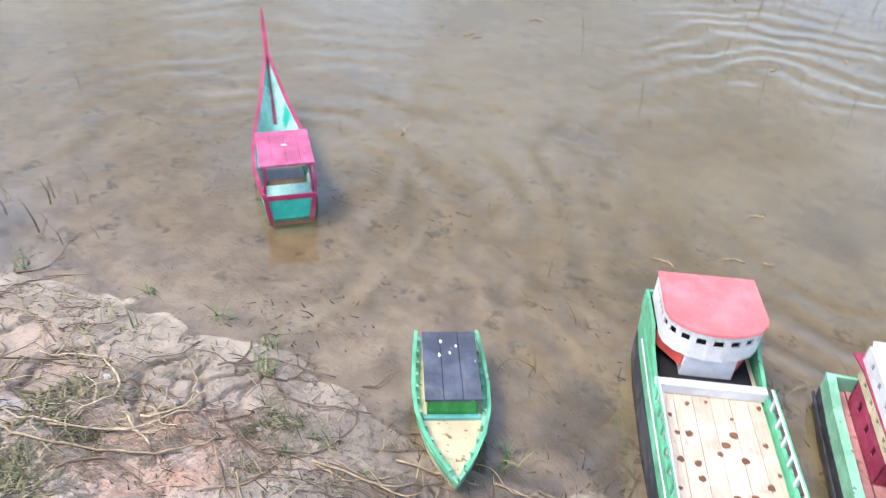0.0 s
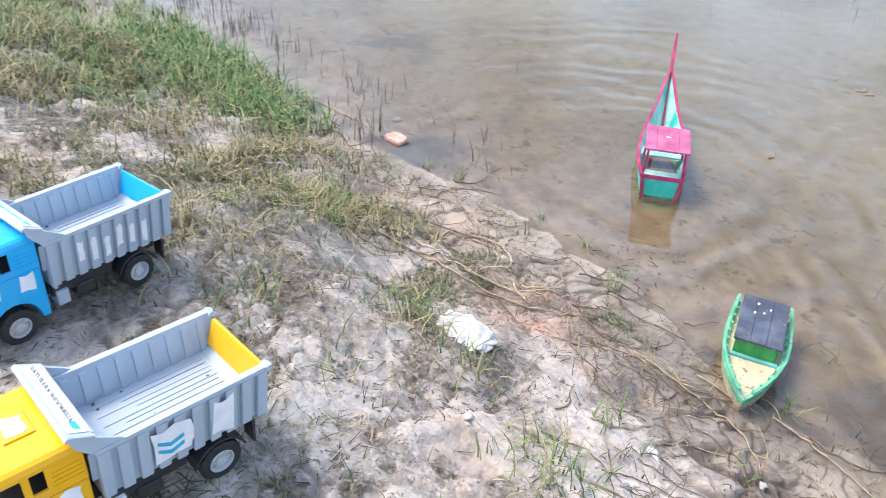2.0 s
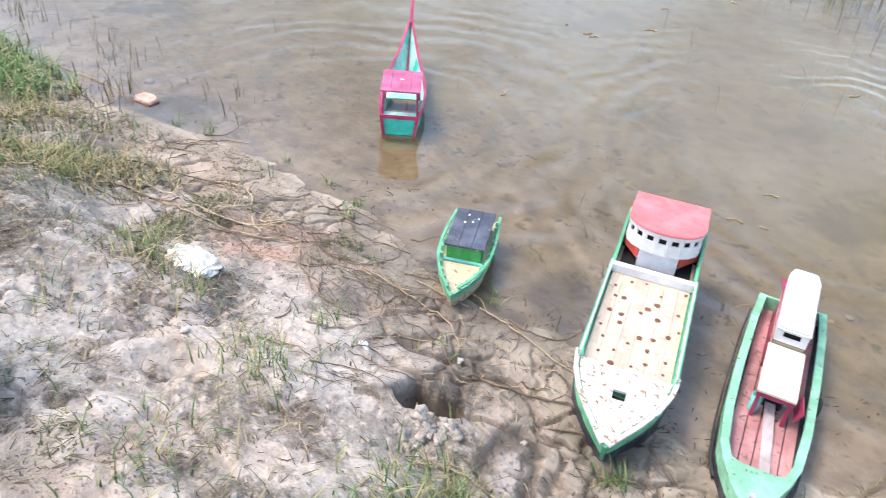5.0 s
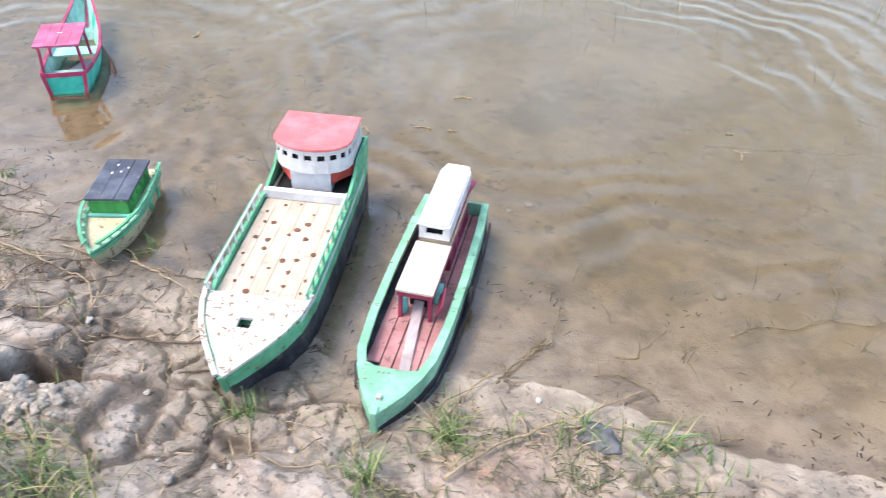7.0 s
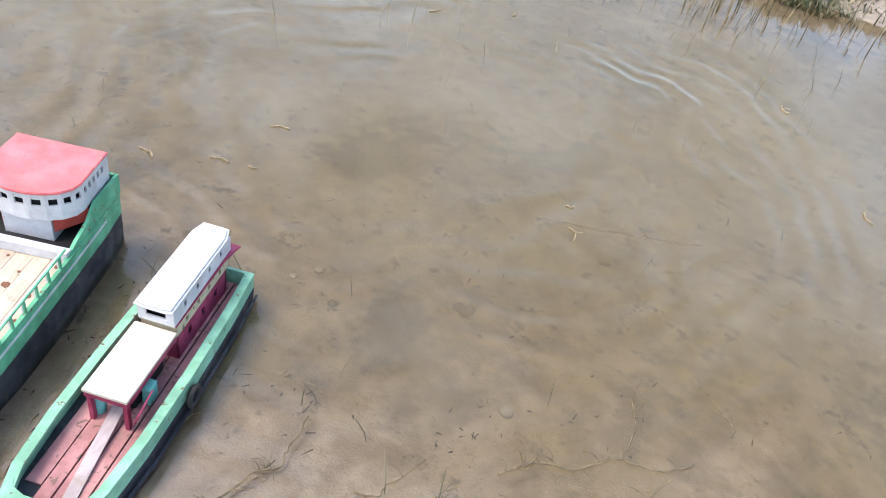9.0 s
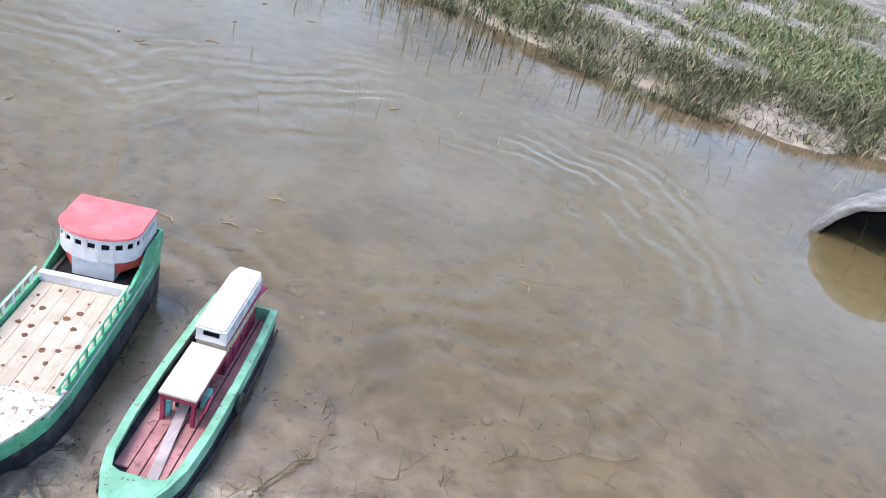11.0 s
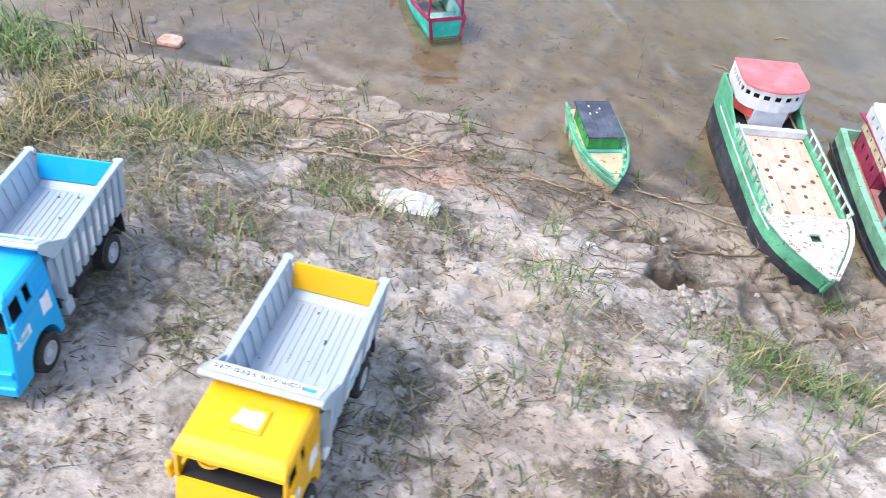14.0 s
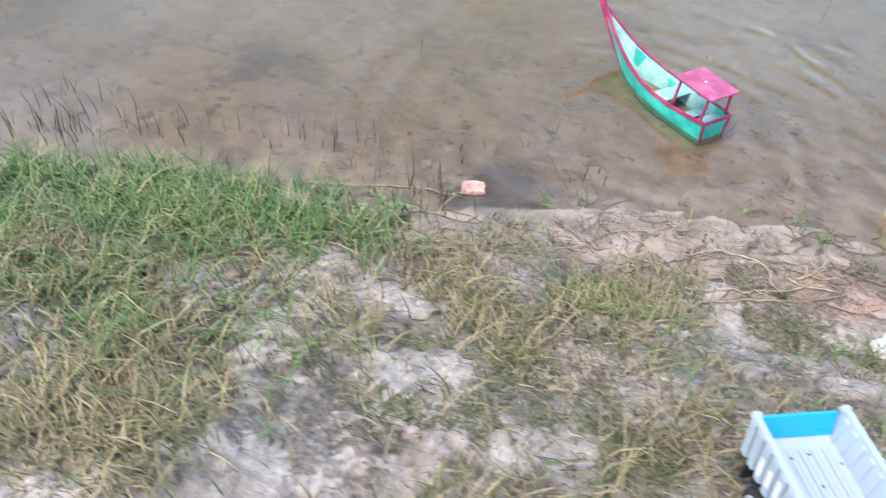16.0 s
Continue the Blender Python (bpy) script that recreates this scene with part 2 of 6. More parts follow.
def water_material():
    """Shallow silty water: see-through to the bed, a little cloudy, mirror-like sheen with ripples."""
    n = Nodes("water")
    t = n.t
    t.nodes.remove(n.b)
    out = t.nodes["Material Output"]

    def rings(x, y, scale, reach, inner=0.0):
        d = t.nodes.new("ShaderNodeVectorMath")
        d.operation = "DISTANCE"
        d.inputs[1].default_value = (x, y, 0)
        wob = t.nodes.new("ShaderNodeVectorMath")
        wob.operation = "ADD"
        nz = t.nodes.new("ShaderNodeTexNoise")
        nz.inputs["Scale"].default_value = 2.2
        n.link(n.pos, nz.inputs["Vector"])
        s = t.nodes.new("ShaderNodeVectorMath")
        s.operation = "SCALE"
        s.inputs[3].default_value = 0.42
        n.link(nz.outputs["Color"], s.inputs[0])
        n.link(n.pos, wob.inputs[0])
        n.link(s.outputs[0], wob.inputs[1])
        n.link(wob.outputs[0], d.inputs[0])
        wave = n.math("SINE", n.math("MULTIPLY", d.outputs["Value"], scale), 0.0)
        fade = n.math("MULTIPLY", n.ramp(d.outputs["Value"], inner, reach, 1.0, 0.0), n.ramp(d.outputs["Value"], inner - 0.4, inner, 0.0, 1.0))
        return n.math("MULTIPLY", wave, fade)

    h = n.math("MULTIPLY", rings(-1.25, 2.2, 44, 1.8, 0.55), 0.13)
    h = n.math("ADD", h, n.math("MULTIPLY", rings(0.0, 3.3, 52, 1.7, 0.75), 0.15))
    h = n.math("ADD", h, n.math("MULTIPLY", n.noise(1.7, 1, n.pos, dist=0.3), 0.3))
    h = n.math("ADD", h, n.math("MULTIPLY", n.noise(5, 0, n.pos), 0.05))
    bump = t.nodes.new("ShaderNodeBump")
    bump.inputs["Strength"].default_value, bump.inputs["Distance"].default_value = 0.5, 0.022
    n.link(h, bump.inputs["Height"])
    clear = t.nodes.new("ShaderNodeBsdfTransparent")
    silt = t.nodes.new("ShaderNodeBsdfDiffuse")
    n.link(n.mix(n.ramp(n.noise(1.4, 5, n.pos), 0.35, 0.7), (0.215, 0.165, 0.078), (0.28, 0.225, 0.122)), silt.inputs[0])
    body = t.nodes.new("ShaderNodeMixShader")
    attr = t.nodes.new("ShaderNodeAttribute")
    attr.attribute_name = "depth"
    n.link(n.mix(n.ramp(attr.outputs["Fac"], 0.0, 0.08), (1.0, 0.985, 0.95), (0.93, 0.83, 0.57)), clear.inputs[0])
    n.link(n.ramp(attr.outputs["Fac"], 0.0, 0.085, 0.02, 0.6), body.inputs[0])
    n.link(clear.outputs[0], body.inputs[1])
    n.link(silt.outputs[0], body.inputs[2])
    gloss = t.nodes.new("ShaderNodeBsdfGlossy")
    gloss.inputs["Roughness"].default_value = 0.03
    n.link(bump.outputs[0], gloss.inputs["Normal"])
    fr = t.nodes.new("ShaderNodeFresnel")
    fr.inputs[0].default_value = 1.78
    n.link(bump.outputs[0], fr.inputs["Normal"])
    top = t.nodes.new("ShaderNodeMixShader")
    n.link(fr.outputs[0], top.inputs[0])
    n.link(body.outputs[0], top.inputs[1])
    n.link(gloss.outputs[0], top.inputs[2])
    n.link(top.outputs[0], out.inputs["Surface"])
    return n.m


MUD, WATER = earth_material(), water_material()
M_GREEN = paint("green_paint", (0.10, 0.41, 0.23), wear=0.395)
M_MINT = paint("sea_green_paint", (0.21, 0.48, 0.32), wear=0.385)
M_LEAF = paint("leaf_green_paint", (0.03, 0.30, 0.06), wear=0.34)
M_BLACK = paint("black_paint", (0.018, 0.022, 0.034), (0.12, 0.1, 0.09), 0.36, 0.5)
M_WHITE = paint("white_paint", (0.66, 0.66, 0.68), (0.3, 0.2, 0.13), 0.33, 0.45, 1.08)
M_CHIPPED = paint("chipped_white_paint", (0.64, 0.62, 0.58), (0.25, 0.16, 0.09), 0.445, 0.55, 1.08)
M_CREAM = paint("cream_paint", (0.60, 0.52, 0.34), (0.22, 0.15, 0.09), 0.42, 0.6, 1.1)
M_IVORY = paint("ivory_paint", (0.66, 0.60, 0.49), (0.3, 0.2, 0.13), 0.34, 0.5, 1.08)
M_CORAL = paint("coral_paint", (0.72, 0.17, 0.18), (0.6, 0.5, 0.45), 0.31, 0.5, 1.15)
M_RED = paint("red_paint", (0.58, 0.07, 0.05), wear=0.33)
M_MAROON = paint("maroon_paint", (0.30, 0.025, 0.075), (0.1, 0.05, 0.04), 0.35)
M_DUSTY = paint("dusty_red_paint", (0.42, 0.19, 0.19), (0.2, 0.12, 0.1), 0.42, 0.7)
M_NAVY = paint("navy_paint", (0.055, 0.065, 0.095), (0.55, 0.55, 0.55), 0.30, 0.6)
M_PINK = paint("pink_paint", (0.45, 0.085, 0.19), (0.8, 0.65, 0.72), 0.31, 0.45, 1.2)
M_CRIMSON = paint("crimson_paint", (0.36, 0.02, 0.09), (0.12, 0.05, 0.05), 0.35, 0.45)
M_TURQ = paint("turquoise_paint", (0.015, 0.46, 0.36), (0.05, 0.08, 0.07), 0.335, 0.42)
M_PALEBLUE = paint("pale_turquoise_paint", (0.30, 0.56, 0.50), (0.08, 0.14, 0.13), 0.36, 0.6)
M_TEAL = paint("teal_paint", (0.12, 0.42, 0.38), wear=0.36)
M_PLANK = wood("bare_plank", (0.58, 0.47, 0.365))
M_GREYWOOD = wood("grey_plank", (0.42, 0.35, 0.36))
M_MAUVE = wood("faded_floor_board", (0.42, 0.30, 0.30))
M_KNOT = plain("rust_brown", (0.16, 0.07, 0.035), 0.8)
# near black: paints the shade of hollows, and colours the engine block
M_DARK = plain("near_black_and_shade", (0.007, 0.007, 0.009), 0.7)
M_DIRT = plain("dirt", (0.10, 0.095, 0.09), 0.9)
M_BLUE = plastic("blue_plastic", (0.002, 0.42, 0.80))
M_YELLOW = plastic("yellow_plastic", (0.88, 0.45, 0.008))
M_GREY = plastic("pale_grey_plastic", (0.40, 0.472, 0.54), 0.45, 0.2)
M_BLACKP = plastic("black_plastic", (0.022, 0.023, 0.026), 0.5, 0.35)
M_RUBBER = plain("rubber", (0.022, 0.021, 0.021), 0.75)
M_RIM = plastic("silver_plastic", (0.5, 0.51, 0.52), 0.35, 0.3)
M_PAPER = plain("white_sticker", (0.82, 0.82, 0.84), 0.5, 0.06)
M_PRINT = plain("cyan_print", (0.03, 0.42, 0.62), 0.5, 0.15)
M_INK = plain("dark_ink", (0.04, 0.05, 0.07), 0.6, 0.1)
M_BAG = plain("crumpled_plastic", (0.52, 0.50, 0.47), 0.4, 0.25, 18)
M_SCRAP = plain("grey_plastic_scrap", (0.62, 0.61, 0.60), 0.5, 0.2, 60)
M_BRICK = plain("pink_brick", (0.56, 0.34, 0.27), 0.85, 0.25, 40)
M_SLATE = plain("dark_stone", (0.11, 0.11, 0.115), 0.8, 0.4, 40)
M_STONE = plain("pale_stone", (0.46, 0.43, 0.39), 0.85, 0.25, 30)
M_CLOD = plain("grey_clay", (0.33, 0.295, 0.26), 0.9, 0.45, 60)
M_WEED = plain("sodden_stem", (0.17, 0.13, 0.075), 0.8, 0.4, 60)
M_PIPE = plain("weathered_concrete", (0.20, 0.195, 0.19), 0.9, 0.45, 16)
M_STRAW = plain("pale_stem", (0.32, 0.24, 0.15), 0.7, 0.3, 60)
M_REEDY = plain("bleached_stem", (0.46, 0.37, 0.25), 0.7, 0.3, 60)
M_TWIG = plain("dark_root", (0.16, 0.11, 0.075), 0.85, 0.35, 60)
M_GRASS = blades("grass_green", (0.045, 0.11, 0.028), (0.125, 0.215, 0.065), (0.36, 0.33, 0.16))
M_DRY = blades("grass_dry", (0.42, 0.335, 0.185), (0.19, 0.16, 0.075), (0.075, 0.105, 0.035))
M_MAT = blades("grass_wilted", (0.055, 0.068, 0.03), (0.13, 0.135, 0.065), (0.32, 0.265, 0.16))
M_FARG = blades("grass_far", (0.075, 0.115, 0.04), (0.14, 0.185, 0.075), (0.36, 0.33, 0.19))
M_REED = blades("reed", (0.05, 0.05, 0.03), (0.12, 0.11, 0.06), (0.30, 0.26, 0.17))
M_LITTER = blades("litter", (0.055, 0.04, 0.028), (0.12, 0.085, 0.055), (0.40, 0.31, 0.19))


# ---- building helpers ----
def part(name, bm, material, parent, label="", smooth=False):
    me = bpy.data.meshes.new(name)
    bmesh.ops.recalc_face_normals(bm, faces=bm.faces)
    bm.to_mesh(me)
    bm.free()
    me.materials.append(material)
    if smooth:
        me.polygons.foreach_set("use_smooth", [True] * len(me.polygons))
    ob = new(name, me)
    ob.parent = parent
    return tagged(ob, label)


def thing(name, m, label, category, group=""):
    ob = new(name)
    ob.empty_display_size = 0.05
    ob.matrix_world = m
    return tagged(ob, label, category, group)


def single(name, bm, material, m, label, category, group="", smooth=True):
    ob = part(name, bm, material, None, "", smooth)
    ob.matrix_world = m
    return tagged(ob, label, category, group)


def box(x0, x1, y0, y1, z0, z1, bevel=0.0, bm=None, seg=2):
    made = bm or bmesh.new()
    vs = [made.verts.new((x, y, z)) for z in (z0, z1) for y in (y0, y1) for x in (x0, x1)]
    fs = [made.faces.new([vs[k] for k in f]) for f in ((0, 2, 3, 1), (4, 5, 7, 6), (0, 1, 5, 4), (2, 6, 7, 3), (0, 4, 6, 2), (1, 3, 7, 5))]
    if bevel:
        es = list({e for f in fs for e in f.edges})
        bmesh.ops.bevel(made, geom=es, offset=bevel, segments=seg, affect="EDGES", profile=0.6)
    return made


def prism(poly, axis, a, b, bevel=0.0, bm=None):
    """A polygon given in the two other axes, pulled along axis from a to b."""
    made = bm or bmesh.new()

    def at(p, v):
        return {"x": (v, p[0], p[1]), "y": (p[0], v, p[1]), "z": (p[0], p[1], v)}[axis]

    lo, hi = [made.verts.new(at(p, a)) for p in poly], [made.verts.new(at(p, b)) for p in poly]
    fs = [made.faces.new(lo), made.faces.new(hi)]
    k = len(poly)
    fs += [made.faces.new((lo[n], lo[(n + 1) % k], hi[(n + 1) % k], hi[n])) for n in range(k)]
    if bevel:
        es = list({e for f in fs[:2] for e in f.edges})
        bmesh.ops.bevel(made, geom=es, offset=bevel, segments=2, affect="EDGES")
    return made


def loft(rings, caps=True, bm=None, closed=True):
    made = bm or bmesh.new()
    vs = [[made.verts.new(p) for p in r] for r in rings]
    k = len(rings[0])
    for a, b in zip(vs, vs[1:]):
        for n in range(k if closed else k - 1):
            made.faces.new((a[n], a[(n + 1) % k], b[(n + 1) % k], b[n]))
    if caps:
        made.faces.new(vs[0])
        made.faces.new(vs[-1])
    return made


def inset(pts, t):
    """Points of an open line moved t to its left."""
    out = []
    for k, p in enumerate(pts):
        a, b = Vector(pts[max(0, k - 1)]), Vector(pts[min(len(pts) - 1, k + 1)])
        d = (b - a).normalized()
        out.append((p[0] - d.y * t, p[1] + d.x * t))
    return out


def ribbon(pts, t, z0, z1, bm=None):
    """A wall of thickness t along an open line, from z0 to z1 (numbers, or one a point)."""
    inner = inset(pts, t)
    low = z0 if isinstance(z0, (list, tuple)) else [z0] * len(pts)
    top = z1 if isinstance(z1, (list, tuple)) else [z1] * len(pts)
    rings = [[(*p, a), (*p, b), (*q, b), (*q, a)] for p, q, a, b in zip(pts, inner, low, top)]
    return loft(rings, True, bm)


def windowed(p, q, t, z0, z1, w0, w1, count, width, bm):
    """A straight wall from p to q with count real openings between heights w0 and w1."""
    p, q = Vector(p), Vector(q)
    d = q - p
    far = d.length
    u = d / far
    v = Vector((-u.y, u.x))

    def slab(a, b, lo, hi):
        c = [p + u * a, p + u * b, p + u * b + v * t, p + u * a + v * t]
        prism([tuple(s) for s in c], "z", lo, hi, 0, bm)

    slab(0, far, z0, w0)
    slab(0, far, w1, z1)
    gap = (far - count * width) / (count + 1)
    for k in range(count + 1):
        a = k * (gap + width)
        slab(a, a + gap, w0 + 0.0002, w1 - 0.0002)


def outline(half):
    """The plan of a hull as an open line: from the stern on the left round the bow to the stern on the right side."""
    return [(w, y) for y, w in half] + [(-w, y) for y, w in reversed(half[:-1])] if half[-1][1] == 0 else [(w, y) for y, w in half] + [(-w, y) for y, w in reversed(half)]


def shaped(pts, sx, y_from, sy):
    return [(x * sx, y if y < y_from else y_from + (y - y_from) * sy) for x, y in pts]


def smooth_line(pts, steps=6):
    """Catmull-Rom through 3D points."""
    p = [Vector(a) for a in pts]
    p = [p[0] * 2 - p[1]] + p + [p[-1] * 2 - p[-2]]
    out = []
    for a, b, c, d in zip(p, p[1:], p[2:], p[3:]):
        for k in range(steps):
            s = k / steps
            out.append(0.5 * (2 * b + (c - a) * s + (2 * a - 5 * b + 4 * c - d) * s * s + (3 * b - a - 3 * c + d) * s ** 3))
    return out + [p[-2]]


def tube(pts, r0, r1, sides=6, bm=None, knots=0.0):
    rings = []
    for k, p in enumerate(pts):
        d = (pts[min(k + 1, len(pts) - 1)] - pts[max(k - 1, 0)]).normalized()
        a = d.orthogonal().normalized() if abs(d.z) > 0.9 else d.cross(Vector((0, 0, 1))).normalized()
        b = d.cross(a)
        r = r0 + (r1 - r0) * k / (len(pts) - 1)
        r *= 1 + knots * (k % 4 == 0)
        rings.append([tuple(p + (a * math.cos(s) + b * math.sin(s)) * r) for s in (2 * math.pi * n / sides for n in range(sides))])
    return loft(rings, True, bm)


# ---- the lie of the land ----
SHORE = [(-60, -18), (-8, -0.6), (-4.5, 0.62), (-3.17, 1.0), (-2.8, 1.11), (-2.4, 1.2), (-2.0, 1.28), (-1.8, 1.40), (-1.46, 1.53), (-1.18, 1.6), (-0.98, 1.66),
         (-0.82, 1.68), (-0.62, 1.65), (-0.45, 1.70), (-0.3, 1.75), (-0.15, 1.77), (0.0, 1.72), (0.12, 1.74), (0.28, 1.82), (0.4, 1.89), (0.55, 1.96), (0.75, 2.03),
         (0.98, 2.12), (1.5, 2.3), (3, 2.85), (60, 22)]
FAR = [(-60, 1.5), (-6, 5.2), (-1.6, 5.6), (-0.9, 5.4), (-0.5, 5.48), (0.2, 5.57), (0.5, 5.67), (1.0, 5.76), (1.3, 5.95), (3, 6.6), (60, 30)]
RISE = [(0, 0), (0.1, 0.018), (0.2, 0.035), (0.35, 0.065), (0.5, 0.108), (0.6, 0.155), (0.72, 0.2), (0.9, 0.262), (1.1, 0.288), (1.4, 0.306), (2, 0.33), (6, 0.42), (60, 0.9)]


def lattice(x, y, scale, seed):
    """Smooth value noise between -1 and 1."""
    x, y = x * scale + seed * 17.31, y * scale - seed * 9.77
    i, j = np.floor(x).astype(np.int64), np.floor(y).astype(np.int64)
    u, v = x - i, y - j
    u, v = u * u * (3 - 2 * u), v * v * (3 - 2 * v)

    def h(a, b):
        k = (a * 374761393 + b * 668265263 + seed * 144665) & 0x7FFFFFFF
        k = ((k ^ (k >> 13)) * 1274126177) & 0x7FFFFFFF
        return ((k ^ (k >> 16)) % 65536) / 32768.0 - 1.0

    return (h(i, j) * (1 - u) + h(i + 1, j) * u) * (1 - v) + (h(i, j + 1) * (1 - u) + h(i + 1, j + 1) * u) * v


def blob(x, y, cx, cy, r):
    return np.exp(-((x - cx) ** 2 + (y - cy) ** 2) / (r * r))


def inland(x, y):
    wob = 0.024 * lattice(x, y, 5, 3) + 0.007 * lattice(x, y, 14, 4)
    return (np.interp(x, [p[0] for p in SHORE], [p[1] for p in SHORE]) - y) * 0.95 + wob


def beyond(x, y):
    return y - np.interp(x, [p[0] for p in FAR], [p[1] for p in FAR]) + 0.08 * lattice(x, y, 3, 5) + 0.14 * lattice(x, y, 1.2, 9)


def plates(x, y, d):
    """Where the pale top crust still lies: 1 on a plate, 0 in the broken earth between."""
    q = lattice(x, y, 4.5, 71) + 0.6 * lattice(x, y, 11, 72) + 0.4 * lattice(x, y, 26, 73) + 0.22 * lattice(x, y, 60, 74)
    fine = np.clip(1 - np.maximum(np.maximum(-3.2 - x, x - 1.5), np.maximum(-0.1 - y, y - 2.6)) / 0.8, 0, 1)
    return (fine * np.clip((q + 0.12) / 0.16, 0, 1) + (1 - fine) * 0.45) * np.clip((d - 0.06 + 0.05 * lattice(x, y, 7, 75)) * 7, 0, 1)


def cells(x, y, scale, seed):
    """Irregular plates: the way to the nearest seam, in metres, and a number of its own for each plate."""
    u = (x + 0.035 * lattice(x, y, 9, seed + 1) + 0.008 * lattice(x, y, 38, seed + 2)) * scale
    v = (y + 0.035 * lattice(x, y, 9, seed + 3) + 0.008 * lattice(x, y, 38, seed + 4)) * scale
    i, j = np.floor(u).astype(np.int64), np.floor(v).astype(np.int64)
    first, second, own = np.full(x.shape, 9.0), np.full(x.shape, 9.0), np.zeros(x.shape)
    for a in (-1, 0, 1):
        for b in (-1, 0, 1):
            k = ((i + a) * 73856093 ^ (j + b) * 19349663 ^ seed * 83492791) & 0x7FFFFFFF
            k = (k * 1103515245 + 12345) & 0x7FFFFFFF
            r1, r2, r3 = ((k >> 4) % 1024) / 1024.0, ((k >> 14) % 1024) / 1024.0, ((k >> 9) % 512) / 512.0
            d = np.hypot(i + a + r1 - u, j + b + r2 - v)
            near = d < first
            second = np.where(near, first, np.minimum(second, d))
            own = np.where(near, r3, own)
            first = np.where(near, d, first)
    return (second - first) / scale * 0.5, own


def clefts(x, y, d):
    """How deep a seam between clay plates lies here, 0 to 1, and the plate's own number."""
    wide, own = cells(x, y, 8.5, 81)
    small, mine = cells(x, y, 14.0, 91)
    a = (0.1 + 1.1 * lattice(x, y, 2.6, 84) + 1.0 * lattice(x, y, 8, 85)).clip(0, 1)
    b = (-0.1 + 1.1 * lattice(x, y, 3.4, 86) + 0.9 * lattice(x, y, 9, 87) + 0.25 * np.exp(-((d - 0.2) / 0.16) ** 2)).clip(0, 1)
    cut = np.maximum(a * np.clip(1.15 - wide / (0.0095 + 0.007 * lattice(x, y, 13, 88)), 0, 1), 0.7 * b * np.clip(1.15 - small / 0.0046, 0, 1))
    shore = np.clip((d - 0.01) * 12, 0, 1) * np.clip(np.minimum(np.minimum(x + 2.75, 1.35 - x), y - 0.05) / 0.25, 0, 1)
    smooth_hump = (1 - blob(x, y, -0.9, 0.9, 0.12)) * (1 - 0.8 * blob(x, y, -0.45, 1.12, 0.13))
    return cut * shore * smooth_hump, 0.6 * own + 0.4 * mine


def land(x, y):
    x, y = np.asarray(x, float), np.asarray(y, float)
    d, f = inland(x, y), beyond(x, y)
    near = np.interp(d, [p[0] for p in RISE], [p[1] for p in RISE])
    wet = np.minimum(-d, -f).clip(0)
    z = np.where(d > 0, near, -0.03 * (1 - np.exp(-wet / 0.5)) - 0.035 * np.minimum(wet, 3))
    z = np.where(f > 0, 0.16 * (1 - np.exp(-f / 0.25)) + 0.05 * np.minimum(f, 8), z)
    rough = np.where(d > 0, np.minimum(1, 0.16 + d * 1.7), 0.2)
    rough = np.where(np.maximum(d, f) < 0, np.clip(0.16 - d * 0.8, 0.16, 0.45), rough)
    flat = 1 - 0.75 * blob(x, y, -1.1, 0.43, 0.22) - 0.75 * blob(x, y, -0.6, 0.45, 0.22)
    z = z + rough * flat * (0.020 * lattice(x, y, 4.5, 1) + 0.012 * lattice(x, y, 11, 2) + 0.007 * lattice(x, y, 23, 6) + 0.004 * lattice(x, y, 52, 7))
    # raised crust plates, each at a level of its own, with dark clefts between
    dry = np.clip((d + 0.02) * 8, 0, 1) * flat
    cut, own = clefts(x, y, d)
    z = z + 0.009 * flat * np.clip(d * 4, 0, 1) * plates(x, y, d) + dry * (0.009 * (own - 0.5) - 0.014 * cut)
    # a crab-hole like pit with its heap, footprints, smooth sandy hump
    z = z - 0.34 * np.exp(-(((x + 0.285) ** 2 + (y - 1.32) ** 2) / 0.042 ** 2) ** 5) - 0.28 * np.exp(-(((x + 0.24) ** 2 + (y - 1.35) ** 2) / 0.036 ** 2) ** 5) + 0.012 * blob(x, y, -0.2, 1.27, 0.05)
    for px, py, r, dep in ((-0.19, 1.23, 0.05, 0.03), (-0.36, 1.46, 0.016, 0.03), (-0.62, 1.42, 0.03, 0.018), (0.0, 1.42, 0.018, 0.03), (-1.0, 1.33, 0.05, 0.02), (-0.92, 1.29, 0.035, 0.02),
                           (-1.93, 1.0, 0.04, 0.035), (-2.07, 1.2, 0.03, 0.04), (-0.52, 1.15, 0.03, 0.02), (-0.7, 1.16, 0.03, 0.015), (0.2, 1.5, 0.04, 0.025), (0.1, 1.46, 0.03, 0.02)):
        z = z - dep * blob(x, y, px, py, r)
    z = z + 0.014 * blob(x, y, -0.9, 0.9, 0.11) + 0.018 * blob(x, y, -0.45, 1.12, 0.13) + 0.02 * blob(x, y, 0.18, 1.42, 0.05)
    return z


def gz(x, y):
    return float(land(np.array([x]), np.array([y]))[0])


def graded(lo, hi, a, b, fine):
    """Grid lines: fine between a and b, growing outwards to lo and hi."""
    mid = list(np.arange(a, b, fine))
    step, v, up = fine, mid[-1], []
    while v < hi:
        step *= 1.18
        v += step
        up.append(v)
    step, v, down = fine, a, []
    while v > lo:
        step *= 1.18
        v -= step
        down.append(v)
    return np.array(down[::-1] + mid + up)


